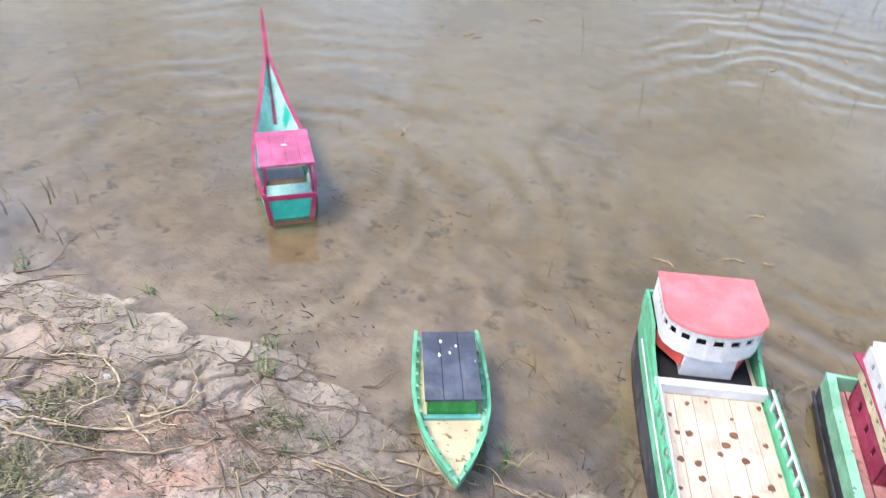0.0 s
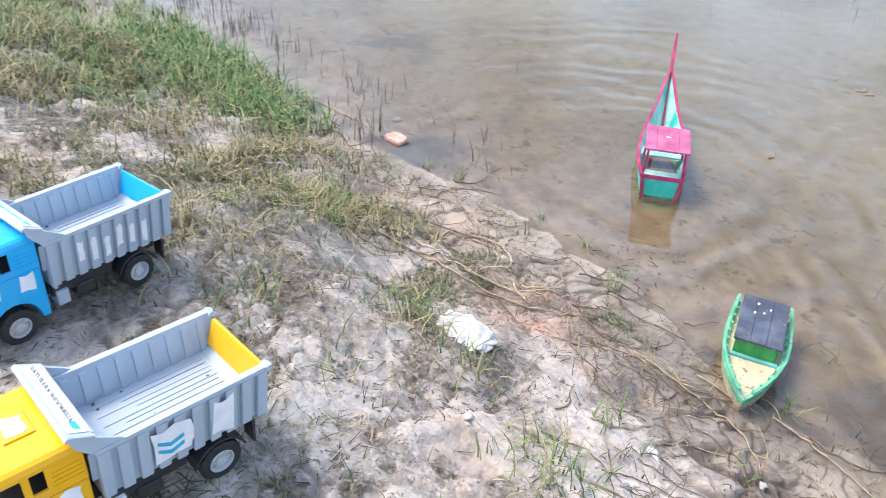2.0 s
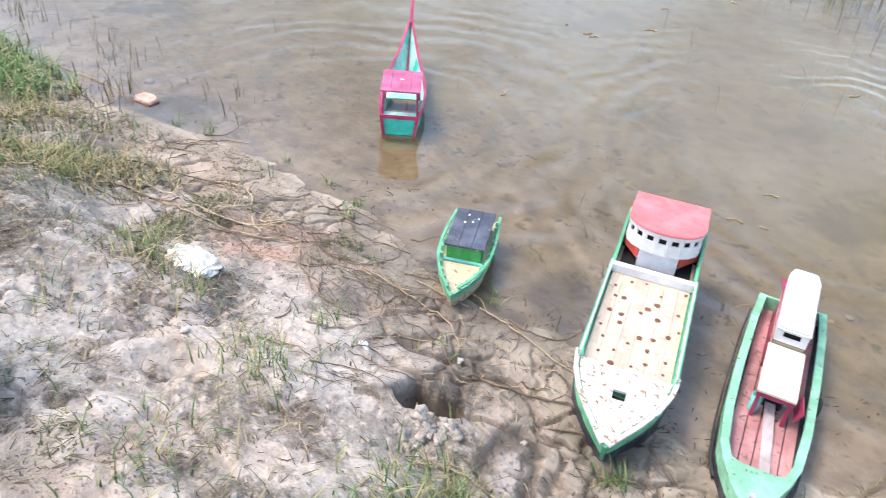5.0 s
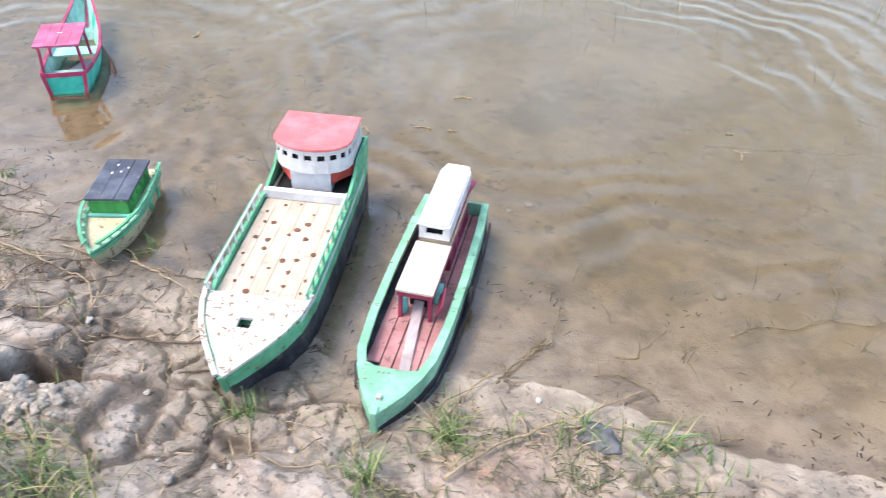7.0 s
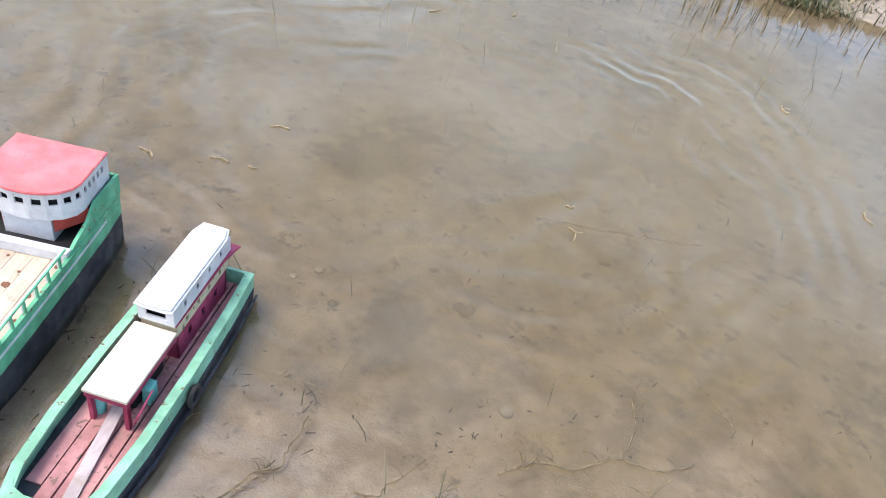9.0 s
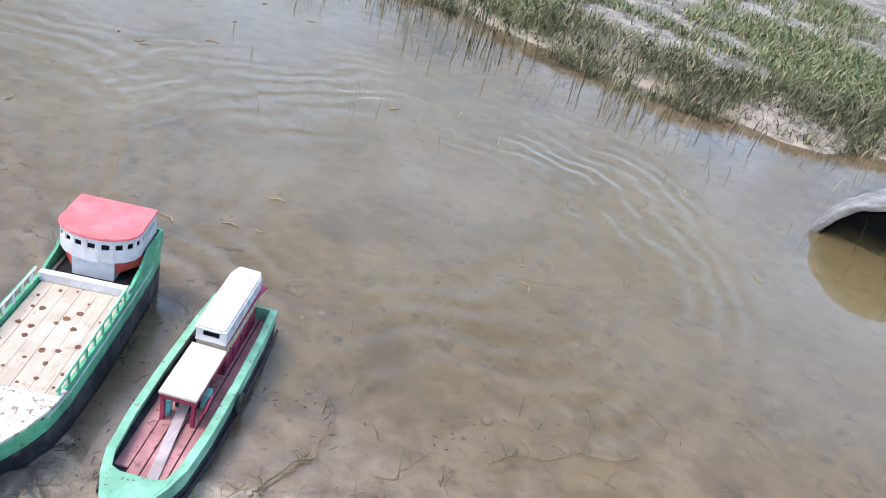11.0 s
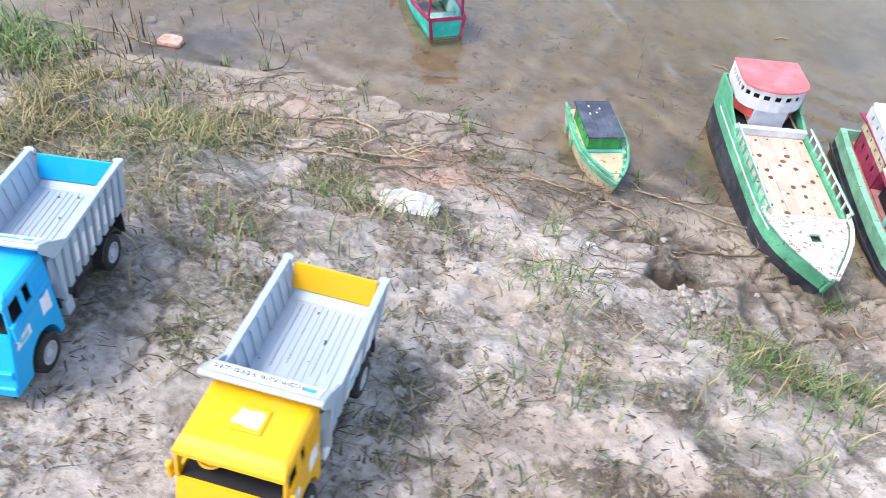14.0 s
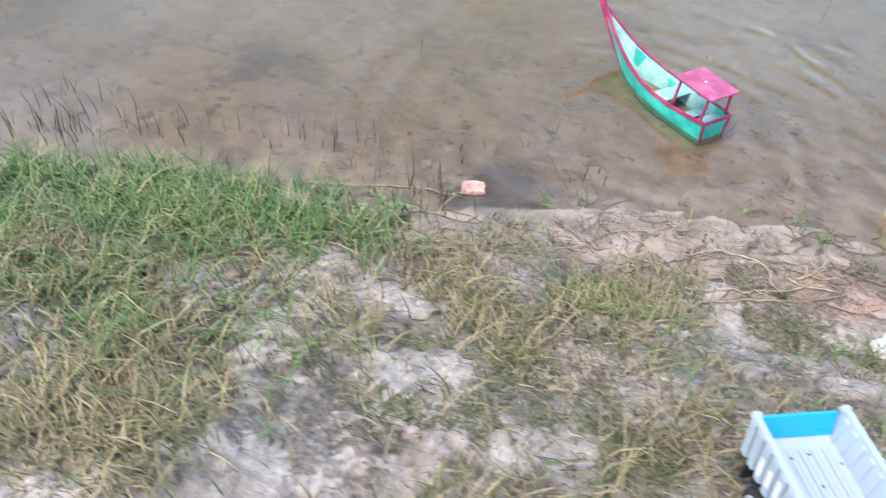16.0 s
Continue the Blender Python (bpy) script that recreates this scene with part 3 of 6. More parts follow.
def sheet(name, xs, ys, z, material, **tints):
    """A level or shaped grid with its colour attributes."""
    gx, gy = np.meshgrid(xs, ys)
    nx, ny = len(xs), len(ys)
    co = np.stack([gx, gy, z(gx, gy)], -1).reshape(-1, 3)
    idx = np.arange(nx * ny).reshape(ny, nx)
    quads = np.stack([idx[:-1, :-1], idx[:-1, 1:], idx[1:, 1:], idx[1:, :-1]], -1).reshape(-1, 4)
    me = bpy.data.meshes.new(name)
    me.vertices.add(len(co))
    me.vertices.foreach_set("co", co.ravel())
    me.loops.add(quads.size)
    me.loops.foreach_set("vertex_index", quads.ravel())
    me.polygons.add(len(quads))
    me.polygons.foreach_set("loop_start", np.arange(0, quads.size, 4))
    me.polygons.foreach_set("use_smooth", np.ones(len(quads), bool))
    me.update()
    for key, values in tints.items():
        me.attributes.new(key, "FLOAT_COLOR", "POINT").data.foreach_set("color", values(co).ravel())
    me.materials.append(material)
    return new(name, me)


def earth_tones(co):
    x, y, d = co[:, 0], co[:, 1], inland(co[:, 0], co[:, 1])
    far = beyond(x, y)
    red, grey = np.zeros(len(co)), np.zeros(len(co))
    for cx, cy, r, s in ((-0.95, 1.33, 0.12, 1.8), (-0.86, 1.42, 0.08, 1.3), (-0.42, 1.58, 0.09, 1.0), (-0.27, 1.6, 0.09, 0.7), (-1.43, 1.46, 0.1, 1.2), (-1.2, 1.45, 0.1, 0.8), (0.6, 1.86, 0.14, 0.8), (0.85, 2.05, 0.14, 0.7), (-1.7, 1.32, 0.12, 0.5), (0.45, 1.72, 0.12, 0.4), (0.1, 1.4, 0.1, 0.4)):
        red += s * blob(x, y, cx, cy, r)
    for cx, cy, r, s in ((-0.2, 1.27, 0.08, 0.9), (-0.75, 1.2, 0.09, 0.8), (-1.15, 1.12, 0.14, 0.5), (-0.6, 1.4, 0.07, 0.6), (-1.2, 0.2, 0.5, 0.6), (-0.55, 0.25, 0.35, 0.5), (-0.25, 1.62, 0.14, 0.7), (0.05, 1.56, 0.12, 0.8), (0.25, 1.52, 0.12, 0.7), (-0.5, 1.68, 0.1, 0.6), (-1.1, 0.55, 0.25, 0.6), (-0.75, 0.7, 0.2, 0.5)):
        grey += s * blob(x, y, cx, cy, r)
    red += 0.95 * np.clip(1 - np.abs(d - 0.14) / 0.28, 0, 1) * (0.42 + 0.9 * lattice(x, y, 6, 61) + 0.3 * lattice(x, y, 17, 62)).clip(0, 1)
    grey += 0.9 * np.clip((-1.55 - x) / 0.4, 0, 1) * (d > 0.02) * (0.6 + 0.7 * lattice(x, y, 4, 68)).clip(0, 1) + 0.8 * blob(x, y, -1.75, 0.98, 0.2)
    grey = np.maximum(grey, 1.0 * (far > -0.02))
    soak = (1 - np.clip((co[:, 2] + 0.010 * lattice(x, y, 9, 8) - 0.014) / 0.05, 0, 1)) * (np.maximum(d, far) < 0.45)
    for cx, cy, r in ((0.38, 1.72, 0.17), (0.7, 1.95, 0.2), (0.08, 1.56, 0.1), (-0.3, 1.62, 0.12), (-0.5, 1.58, 0.08), (1.1, 2.15, 0.25)):
        soak = np.maximum(soak, 0.9 * blob(x, y, cx, cy, r) * (0.4 + 0.9 * lattice(x, y, 10, 63) + 0.5 * lattice(x, y, 24, 64)).clip(0, 1))
    soak = np.maximum(soak, blob(x, y, -0.275, 1.33, 0.05))
    soak = np.where(far > 0, 0.8 * soak, soak)
    crust = np.zeros(len(co))
    for cx, cy, r, s in ((-0.9, 0.9, 0.13, 1.0), (-0.45, 1.12, 0.16, 1.0), (-0.25, 1.0, 0.13, 0.8), (-0.95, 0.3, 0.18, 0.7), (-1.35, 0.15, 0.2, 0.6), (-1.25, 1.1, 0.1, 0.5), (-0.62, 1.2, 0.07, 0.7), (-0.38, 1.2, 0.13, 1.0), (-0.55, 1.32, 0.1, 0.8), (0.1, 1.32, 0.1, 0.6), (-0.75, 1.52, 0.08, 0.7), (-1.6, 0.6, 0.15, 0.4)):
        crust += s * blob(x, y, cx, cy, r)
    crust = np.maximum(crust * 0.7, plates(x, y, d) * (0.65 + 0.35 * lattice(x, y, 2.5, 76)) * (1 - 0.8 * red.clip(0, 1)) * (1 - 0.6 * grey.clip(0, 1)))
    return np.stack([red.clip(0, 1), grey.clip(0, 1), soak.clip(0, 1), crust.clip(0, 1)], -1)


def clay_plates(co):
    x, y, d = co[:, 0], co[:, 1], inland(co[:, 0], co[:, 1])
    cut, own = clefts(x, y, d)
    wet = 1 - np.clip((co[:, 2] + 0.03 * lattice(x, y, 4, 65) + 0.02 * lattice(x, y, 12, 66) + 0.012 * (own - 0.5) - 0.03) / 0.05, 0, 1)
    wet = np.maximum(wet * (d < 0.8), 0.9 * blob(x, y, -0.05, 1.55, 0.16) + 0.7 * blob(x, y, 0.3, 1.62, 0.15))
    wet = np.maximum(wet, 1.1 * blob(x, y, 0.5, 1.83, 0.2) + 1.1 * blob(x, y, 0.85, 2.02, 0.22) + blob(x, y, 1.25, 2.2, 0.3) + blob(x, y, 1.0, 1.9, 0.25) + 0.9 * blob(x, y, 0.7, 1.75, 0.2) + blob(x, y, -0.45, 1.56, 0.14) + np.exp(-((d - 0.04) / 0.15) ** 2) * (0.85 + 0.5 * lattice(x, y, 9, 70)).clip(0, 1))
    tone = 0.5 - 0.34 * np.exp(-((d + 0.1) / 0.16) ** 2) * (0.8 + 0.4 * lattice(x, y, 5, 69)) * np.clip(0.3 - d * 15, 0, 1)
    # the strong blob at (-0.262, 1.335) paints the burrow's shade
    for cx, cy, r, k in ((-0.38, 1.84, 0.16, 0.9), (-0.12, 1.74, 0.14, 0.8), (0.0, 1.58, 0.1, 0.8), (-0.5, 1.66, 0.1, 0.8), (-0.7, 1.6, 0.07, 0.6), (0.17, 1.95, 0.1, 0.5), (0.62, 2.29, 0.07, 0.7), (-1.9, 1.5, 0.14, 0.6), (0.68, 3.1, 0.1, 0.6), (-0.33, 1.55, 0.12, 0.8), (-0.62, 1.52, 0.08, 0.6), (-0.25, 1.4, 0.06, 0.7), (-0.75, 1.2, 0.06, 0.6), (-0.45, 1.9, 0.12, 0.6), (-0.9, 2.9, 0.12, 0.4), (-0.262, 1.335, 0.055, 2.0), (0.62, 1.93, 0.1, 0.35), (0.85, 2.03, 0.13, 0.4), (1.15, 2.15, 0.2, 0.45),
                         (0.75, 2.55, 0.4, -0.8), (1.3, 2.6, 0.5, -0.8), (0.45, 2.2, 0.2, -0.5), (-0.9, 1.95, 0.25, -0.4), (0.3, 2.7, 0.3, -0.4)):
        tone = tone + 0.5 * k * blob(x, y, cx, cy, r) * (0.75 + 0.5 * lattice(x, y, 8, 67))
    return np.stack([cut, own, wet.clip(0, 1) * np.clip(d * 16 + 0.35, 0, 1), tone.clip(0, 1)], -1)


def water_depth(co):
    depth = (-land(co[:, 0], co[:, 1])).clip(0, 0.3)
    return np.stack([depth, depth, depth, np.ones(len(co))], -1)


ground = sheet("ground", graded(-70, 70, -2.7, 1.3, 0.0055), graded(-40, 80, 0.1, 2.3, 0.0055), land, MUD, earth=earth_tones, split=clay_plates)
tagged(ground, "cracked pale mud bank sloping into a shallow pond", "ground", "", "structure")
water = sheet("water", graded(-68, 68, -3.4, 2.4, 0.03), graded(-38, 78, 0.8, 6.2, 0.03), lambda x, y: 0 * x, WATER, depth=water_depth)
tagged(water, "shallow silty brown pond water with soft ripples", "water", "", "structure")


# ---- boats ----
def beached(name, origin, heading, z, label, pitch=0.0, roll=0.0):
    return thing(name, pose(*origin, z, pitch, roll, heading - 90), label, "boat", "model boats at the shore")


def cargo_boat():
    b = beached("cargo_boat", (-0.344, 2.153), -60.0, 0.0, "large green and black wooden model cargo boat on the shore")
    half = [(-0.015, 0.094), (0.06, 0.1), (0.2, 0.102), (0.36, 0.102), (0.5, 0.1), (0.57, 0.091), (0.62, 0.073), (0.67, 0.047), (0.71, 0.021), (0.735, 0.003)]
    line = outline(half)
    lev = [(-0.045, 0.93, 0.7), (-0.015, 0.99, 0.78), (0.02, 1.005, 0.86), (0.063, 1.005, 0.925)]
    part("lower_hull", loft([[(*p, z) for p in shaped(line, sx, 0.5, sy)] for z, sx, sy in lev]), M_BLACK, b, "black-painted lower hull")
    lev = [(0.0632, 1.008, 0.93), (0.085, 1.012, 0.96), (0.1, 1.012, 0.98)]
    part("upper_hull", loft([[(*p, z) for p in shaped(line, sx, 0.5, sy)] for z, sx, sy in lev]), M_GREEN, b, "green-painted upper hull")
    wall = shaped(line, 1.012, 0.5, 1.0)
    part("bulwark", ribbon(wall, 0.007, 0.1002, 0.1175), M_GREEN, b, "worn green bulwark")
    part("rubbing_strake", ribbon(shaped(line[1:6], 1.03, 0.5, 1.0), 0.004, 0.096, 0.1005), M_WHITE, b, "white strake")
    part("rubbing_strake", ribbon(shaped(line[-6:-1], 1.03, 0.5, 1.0), 0.004, 0.096, 0.1005), M_WHITE, b, "white strake")
    # deck boards
    edges = [-0.092, -0.066, -0.034, 0.0, 0.031, 0.064, 0.092]
    for k, (x0, x1) in enumerate(zip(edges, edges[1:])):
        part("deck_plank", box(x0 + 0.0003, x1 - 0.0003, 0.02, 0.545, 0.1, 0.1045 + 0.0003 * (k % 2), 0.0006), M_PLANK, b)
    rng = random.Random(4)
    for k in range(32):
        x, y = -0.078 + 0.039 * (k % 5) + rng.uniform(-0.012, 0.012), 0.23 + 0.055 * (k // 5) + rng.uniform(-0.02, 0.02)
        r = rng.uniform(0.0028, 0.0075)
        spot = [(x + r * rng.uniform(0.75, 1.2) * math.cos(a), y + r * rng.uniform(0.8, 1.2) * math.sin(a)) for a in (math.pi * n / 5 for n in range(10))]
        part("knot", prism(spot, "z", 0.103, 0.1056), M_KNOT, b)
    # fore deck with a square hatch
    bm = bmesh.new()
    fore = [(y, w) for y, w in half if y >= 0.57]
    for y0, y1, w0, w1 in ((0.535, 0.57, 0.094, 0.089), (0.57, 0.598, 0.089, 0.08)):
        prism([(-w0, y0), (w0, y0), (w1, y1), (-w1, y1)], "z", 0.114, 0.1205, 0, bm)
    prism([(0.013, 0.598), (0.08, 0.598), (0.0695, 0.624), (0.013, 0.624)], "z", 0.114, 0.1205, 0, bm)
    prism([(-0.013, 0.598), (-0.08, 0.598), (-0.0695, 0.624), (-0.013, 0.624)], "z", 0.114, 0.1205, 0, bm)
    prism([(-0.0695, 0.624), (0.0695, 0.624), (0.045, 0.668), (0.02, 0.708), (0.004, 0.742), (-0.004, 0.742), (-0.02, 0.708), (-0.045, 0.668)], "z", 0.114, 0.1205, 0, bm)
    part("fore_deck", bm, M_CHIPPED, b, "chipped white fore deck with a square hatch")
    for s in (-1, 1):
        cap = [(s * 0.1, 0.52), (s * 0.093, 0.57), (s * 0.075, 0.622), (s * 0.048, 0.672), (s * 0.02, 0.716), (s * 0.002, 0.744)]
        part("rail_cap", ribbon(cap if s < 0 else cap, 0.009 * -s, 0.1208, 0.1265), M_CHIPPED, b, "chipped white bow rail")
    # near-black plate under the hatch, its shade put into colour
    part("hatch_shade", box(-0.0125, 0.0125, 0.5985, 0.6235, 0.1002, 0.1022), M_DARK, b)
    part("stem_post", prism([(0.722, 0.064), (0.732, 0.064), (0.748, 0.118), (0.738, 0.118)], "x", -0.004, 0.004, 0.001), M_GREEN, b)
    # railings with little stanchions
    for s in (-1, 1):
        for k in range(9):
            y = 0.225 + k * 0.0385
            for at, coat in ((0.0975, M_WHITE), (0.1005, M_GREEN)):
                part("stanchion", box(s * at - 0.0015, s * at + 0.0015, y, y + 0.0055, 0.1172, 0.1425), coat, b)
        for at, coat in ((0.0975, M_WHITE), (0.1005, M_GREEN)):
            part("hand_rail", box(s * at - 0.0015, s * at + 0.0015, 0.205, 0.545, 0.1425, 0.146, 0.0006), coat, b, "rail white inside and green outside")
        # raised quarter of the hull beside the bridge
        part("side_wall", prism([(-0.013, 0.1177), (0.205, 0.1177), (0.165, 0.13), (0.118, 0.14), (0.085, 0.1635), (-0.013, 0.1635)], "x", s * 0.096 - 0.0035, s * 0.096 + 0.0035, 0.0008), M_GREEN, b)
    part("stern_wall", box(-0.0915, 0.0915, -0.014, -0.007, 0.1177, 0.1635, 0.001), M_GREEN, b)
    # bridge
    bend = [(0.087, 0.0), (0.0885, 0.105)] + [(0.0885 * math.cos(a), 0.105 + 0.058 * math.sin(a)) for a in (math.pi * k / 9 for k in range(1, 9))] + [(-0.0885, 0.105), (-0.087, 0.0)]
    bm = ribbon(bend, 0.004, 0.157, 0.19)
    ribbon(bend, 0.004, 0.2045, 0.2165, bm)
    n = len(bend)
    for k in range(0, n - 1):
        p, q = Vector(bend[k]), Vector(bend[k + 1])
        if k in (0, n - 2):
            cuts = [(0, 0.2)] + [(0.2 + 0.16 * c + 0.085, 0.2 + 0.16 * (c + 1)) for c in range(5)]
            cuts = cuts if k == 0 else [(1 - b2, 1 - a2) for a2, b2 in cuts]
        else:
            cuts = [(0.0, 0.16), (0.84, 1.0)] if k % 2 else [(0.0, 1.0)] if k in (0,) else [(0.0, 0.12), (0.88, 1.0)]
            cuts = [(0.0, 0.22), (0.78, 1.0)]
        for a, c in cuts:
            pa, pc = p.lerp(q, a), p.lerp(q, c)
            u = (pc - pa).normalized()
            v = Vector((-u.y, u.x)) * 0.004
            prism([tuple(w) for w in (pa, pc, pc + v, pa + v)], "z", 0.1898, 0.2047, 0, bm)
    part("bridge_wall", bm, M_WHITE, b, "white bridge with a row of square windows")
    inner = [(x * 0.9, y * 0.93 + 0.003) for x, y in bend]
    # solid near-black block painting the unlit inside behind the windows
    part("bridge_shade_fill", prism(inner, "z", 0.166, 0.2155), M_DARK, b)
    top = [(x * 1.03, y if y < 0.02 else y + 0.004) for x, y in bend]
    # near-black sheet on the planks, standing in for shade below deck level
    part("hold_shade", box(-0.084, 0.084, 0.0805, 0.1825, 0.1046, 0.1058), M_DARK, b, "near-black sheet painting shade on the deck before the bridge")
    part("bridge_roof", prism(top, "z", 0.2167, 0.2225, 0.0015), M_CORAL, b, "faded coral red bridge roof")
    part("deck_house", box(-0.047, 0.047, 0.03, 0.152, 0.1047, 0.1568, 0.0015), M_WHITE, b)
    for s in (-1, 1):
        part("red_panel", prism([(s * 0.0475, 0.146), (s * 0.0495, 0.149), (s * 0.09, 0.095), (s * 0.087, 0.092)], "z", 0.126, 0.1568), M_RED, b)
        # solid near-black block, painted shade beside the deck house
        part("passage_shade", box(min(s * 0.05, s * 0.092), max(s * 0.05, s * 0.092), 0.0, 0.08, 0.1047, 0.1566), M_DARK, b)
    part("break_beam", box(-0.098, 0.098, 0.183, 0.2, 0.1055, 0.1275, 0.0015), M_WHITE, b, "white cross beam at the deck break")


def tug_boat():
    b = beached("tug_boat", (-0.01, 2.235), -65.5, 0.0, "long sea-green wooden model tug with a white and maroon cabin")
    half = [(-0.02, 0.078), (0.08, 0.084), (0.25, 0.087), (0.4, 0.085), (0.5, 0.077), (0.55, 0.062), (0.595, 0.041), (0.63, 0.018), (0.648, 0.006)]
    line = outline(half)
    lev = [(-0.06, 0.88, 0.88), (-0.02, 0.97, 0.965), (0.03, 1.0, 1.0)]
    part("lower_hull", loft([[(*p, z) for p in shaped(line, sx, 0.45, sy)] for z, sx, sy in lev]), M_BLACK, b, "black-painted lower hull")
    part("upper_hull", ribbon(shaped(line, 0.985, 0.45, 0.995), 0.006, 0.0302, 0.0625), M_MINT, b)
    part("gunwale", ribbon(line, 0.017, 0.0627, 0.0695), M_MINT, b, "broad worn sea-green gunwale")
    fore = [(x * 0.9, y) for x, y in line if y > 0.49]
    mid = [(0.062, 0.515), (0.052, 0.532), (0.03, 0.54), (-0.03, 0.54), (-0.052, 0.532), (-0.062, 0.515)]
    part("fore_deck", prism([p for p in fore if p[1] > 0.51] + mid[::-1], "z", 0.0629, 0.0705), M_MINT, b)
    part("stem_post", box(-0.007, 0.007, 0.632, 0.6535, 0.012, 0.076, 0.003), M_MINT, b, "sea-green stem post with a rusty foot")
    part("mooring_bitt", box(-0.005, 0.005, 0.608, 0.618, 0.0705, 0.078, 0.001), M_GREYWOOD, b)
    xs = [-0.066, -0.041, -0.016, 0.0085, 0.034, 0.063]
    for k, (x0, x1) in enumerate(zip(xs, xs[1:])):
        y1 = 0.535 if 0 < k < 4 else 0.5
        part("floor_board", box(x0 + 0.0012, x1 - 0.0012, -0.012, y1, 0.0305, 0.035 + 0.001 * (k % 2), 0.001), M_DUSTY, b)
    loose = box(-0.0105, 0.0105, 0, 0.25, 0, 0.003, 0.0006)
    bmesh.ops.transform(loose, matrix=pose(0.004, 0.29, 0.052, -4.2, 0, 5.5), verts=loose.verts)
    part("loose_plank", loose, M_GREYWOOD, b, "loose grey plank lying on the floor boards")
    part("transom", box(-0.075, 0.075, -0.021, -0.014, 0.0302, 0.068, 0.001), M_MINT, b)
    # side strip of the hull that has sprung loose, and a fender
    for s, z in ((-1, 0.006), (1, 0.01)):
        strip = [(s * w * 1.05, y) for y, w in half[0:6]]
        part("side_strip", ribbon(strip, 0.004 * -s, z, z + 0.007), M_BLACK, b, "thin dark strip sprung from the hull")
    ring = bmesh.new()
    loops = []
    for k in range(16):
        a = 2 * math.pi * k / 16
        loops.append([(-0.0945 + 0.006 * math.sin(c), 0.27 + (0.017 + 0.006 * math.cos(c)) * math.cos(a), 0.034 + (0.017 + 0.006 * math.cos(c)) * math.sin(a)) for c in (2 * math.pi * n / 6 for n in range(6))])
    loft(loops + loops[:1], False, ring)
    bmesh.ops.remove_doubles(ring, verts=ring.verts, dist=1e-5)
    part("tyre_fender", ring, M_RUBBER, b, "", True)
    # cabin: maroon base, cream band, white top house
    bm = bmesh.new()
    base = [(0.034, 0.015), (0.034, 0.205), (-0.034, 0.205), (-0.034, 0.015)]
    for p, q, c in ((base[0], base[1], 3), (base[1], base[2], 1), (base[2], base[3], 3), (base[3], base[0], 0)):
        windowed(p, q, 0.003, 0.0352, 0.092, 0.058, 0.078, c, 0.012, bm)
    part("cabin_base", bm, M_MAROON, b, "maroon cabin base with window openings")
    bm = bmesh.new()
    band = [(0.0335, 0.0), (0.0335, 0.206), (-0.0335, 0.206), (-0.0335, 0.0)]
    for p, q, c in ((band[0], band[1], 4), (band[1], band[2], 0), (band[2], band[3], 4), (band[3], band[0], 1)):
        windowed(p, q, 0.003, 0.0922, 0.118, 0.1, 0.112, c, 0.009, bm)
    part("cream_band", bm, M_CREAM, b, "cream middle band with small windows")
    part("red_ledge", prism([(0.035, 0.209), (-0.035, 0.209), (-0.036, 0.02), (-0.045, -0.03), (0.045, -0.03), (0.036, 0.02)], "z", 0.1182, 0.1225, 0.001), M_MAROON, b)
    bm = bmesh.new()
    house = [(0.032, -0.012), (0.0335, 0.212), (-0.0335, 0.212), (-0.032, -0.012)]
    for p, q, c, w in ((house[0], house[1], 4, 0.009), (house[1], house[2], 1, 0.036), (house[2], house[3], 4, 0.009), (house[3], house[0], 1, 0.02)):
        windowed(p, q, 0.003, 0.1227, 0.158, 0.137, 0.151, c, w, bm)
    part("top_house", bm, M_WHITE, b, "white top house with small windows")
    # solid near-black block, the cabin's inner shade as colour
    part("cabin_shade_fill", box(-0.0295, 0.0295, 0.0035, 0.2005, 0.036, 0.157), M_DARK, b)
    roof = [(0.035, 0.22), (0.02, 0.223), (-0.02, 0.223), (-0.035, 0.22), (-0.035, 0.01), (-0.026, -0.02), (0.026, -0.02), (0.035, 0.01)]
    part("house_roof", prism(roof, "z", 0.1582, 0.168, 0.004), M_WHITE, b, "white rounded cabin roof")
    # low front canopy
    part("canopy_roof", box(-0.0385, 0.0385, 0.2145, 0.375, 0.1085, 0.1145, 0.001), M_IVORY, b, "cream painted canopy board over the engine")
    part("canopy_beam", box(-0.0375, 0.0375, 0.362, 0.373, 0.096, 0.1083, 0.001), M_MAROON, b)
    for s in (-1, 1):
        part("canopy_side", box(s * 0.036 - 0.0018, s * 0.036 + 0.0018, 0.2145, 0.3615, 0.096, 0.1083), M_MAROON, b)
        part("canopy_post", box(s * 0.031 - 0.004, s * 0.031 + 0.004, 0.362, 0.371, 0.035, 0.0958, 0.001), M_MAROON, b)
    flap = box(0, 0.003, 0, 0.055, 0, 0.03, 0.001)
    bmesh.ops.transform(flap, matrix=pose(-0.043, 0.325, 0.066, 0, -22, 6), verts=flap.verts)
    part("engine_cover", flap, M_MAROON, b, "slanting maroon engine cover board")
    part("engine_block", box(-0.022, 0.022, 0.235, 0.33, 0.0362, 0.075, 0.004), M_DARK, b)
    cup = [(0.0105, 0.0), (0.012, 0.042), (0.0102, 0.042), (0.009, 0.004), (0.0, 0.004)]
    bm = loft([[(0.03 + r * math.cos(a), 0.35 + r * math.sin(a), 0.0362 + h) for r, h in cup] for a in (math.pi * k / 8 for k in range(17))], False, None, False)
    bmesh.ops.remove_doubles(bm, verts=bm.verts, dist=1e-6)
    part("cooling_cup", bm, M_TEAL, b, "small teal cup beside the engine", True)
    part("teal_box", box(-0.041, -0.0255, 0.29, 0.315, 0.0362, 0.075, 0.002), M_TEAL, b)


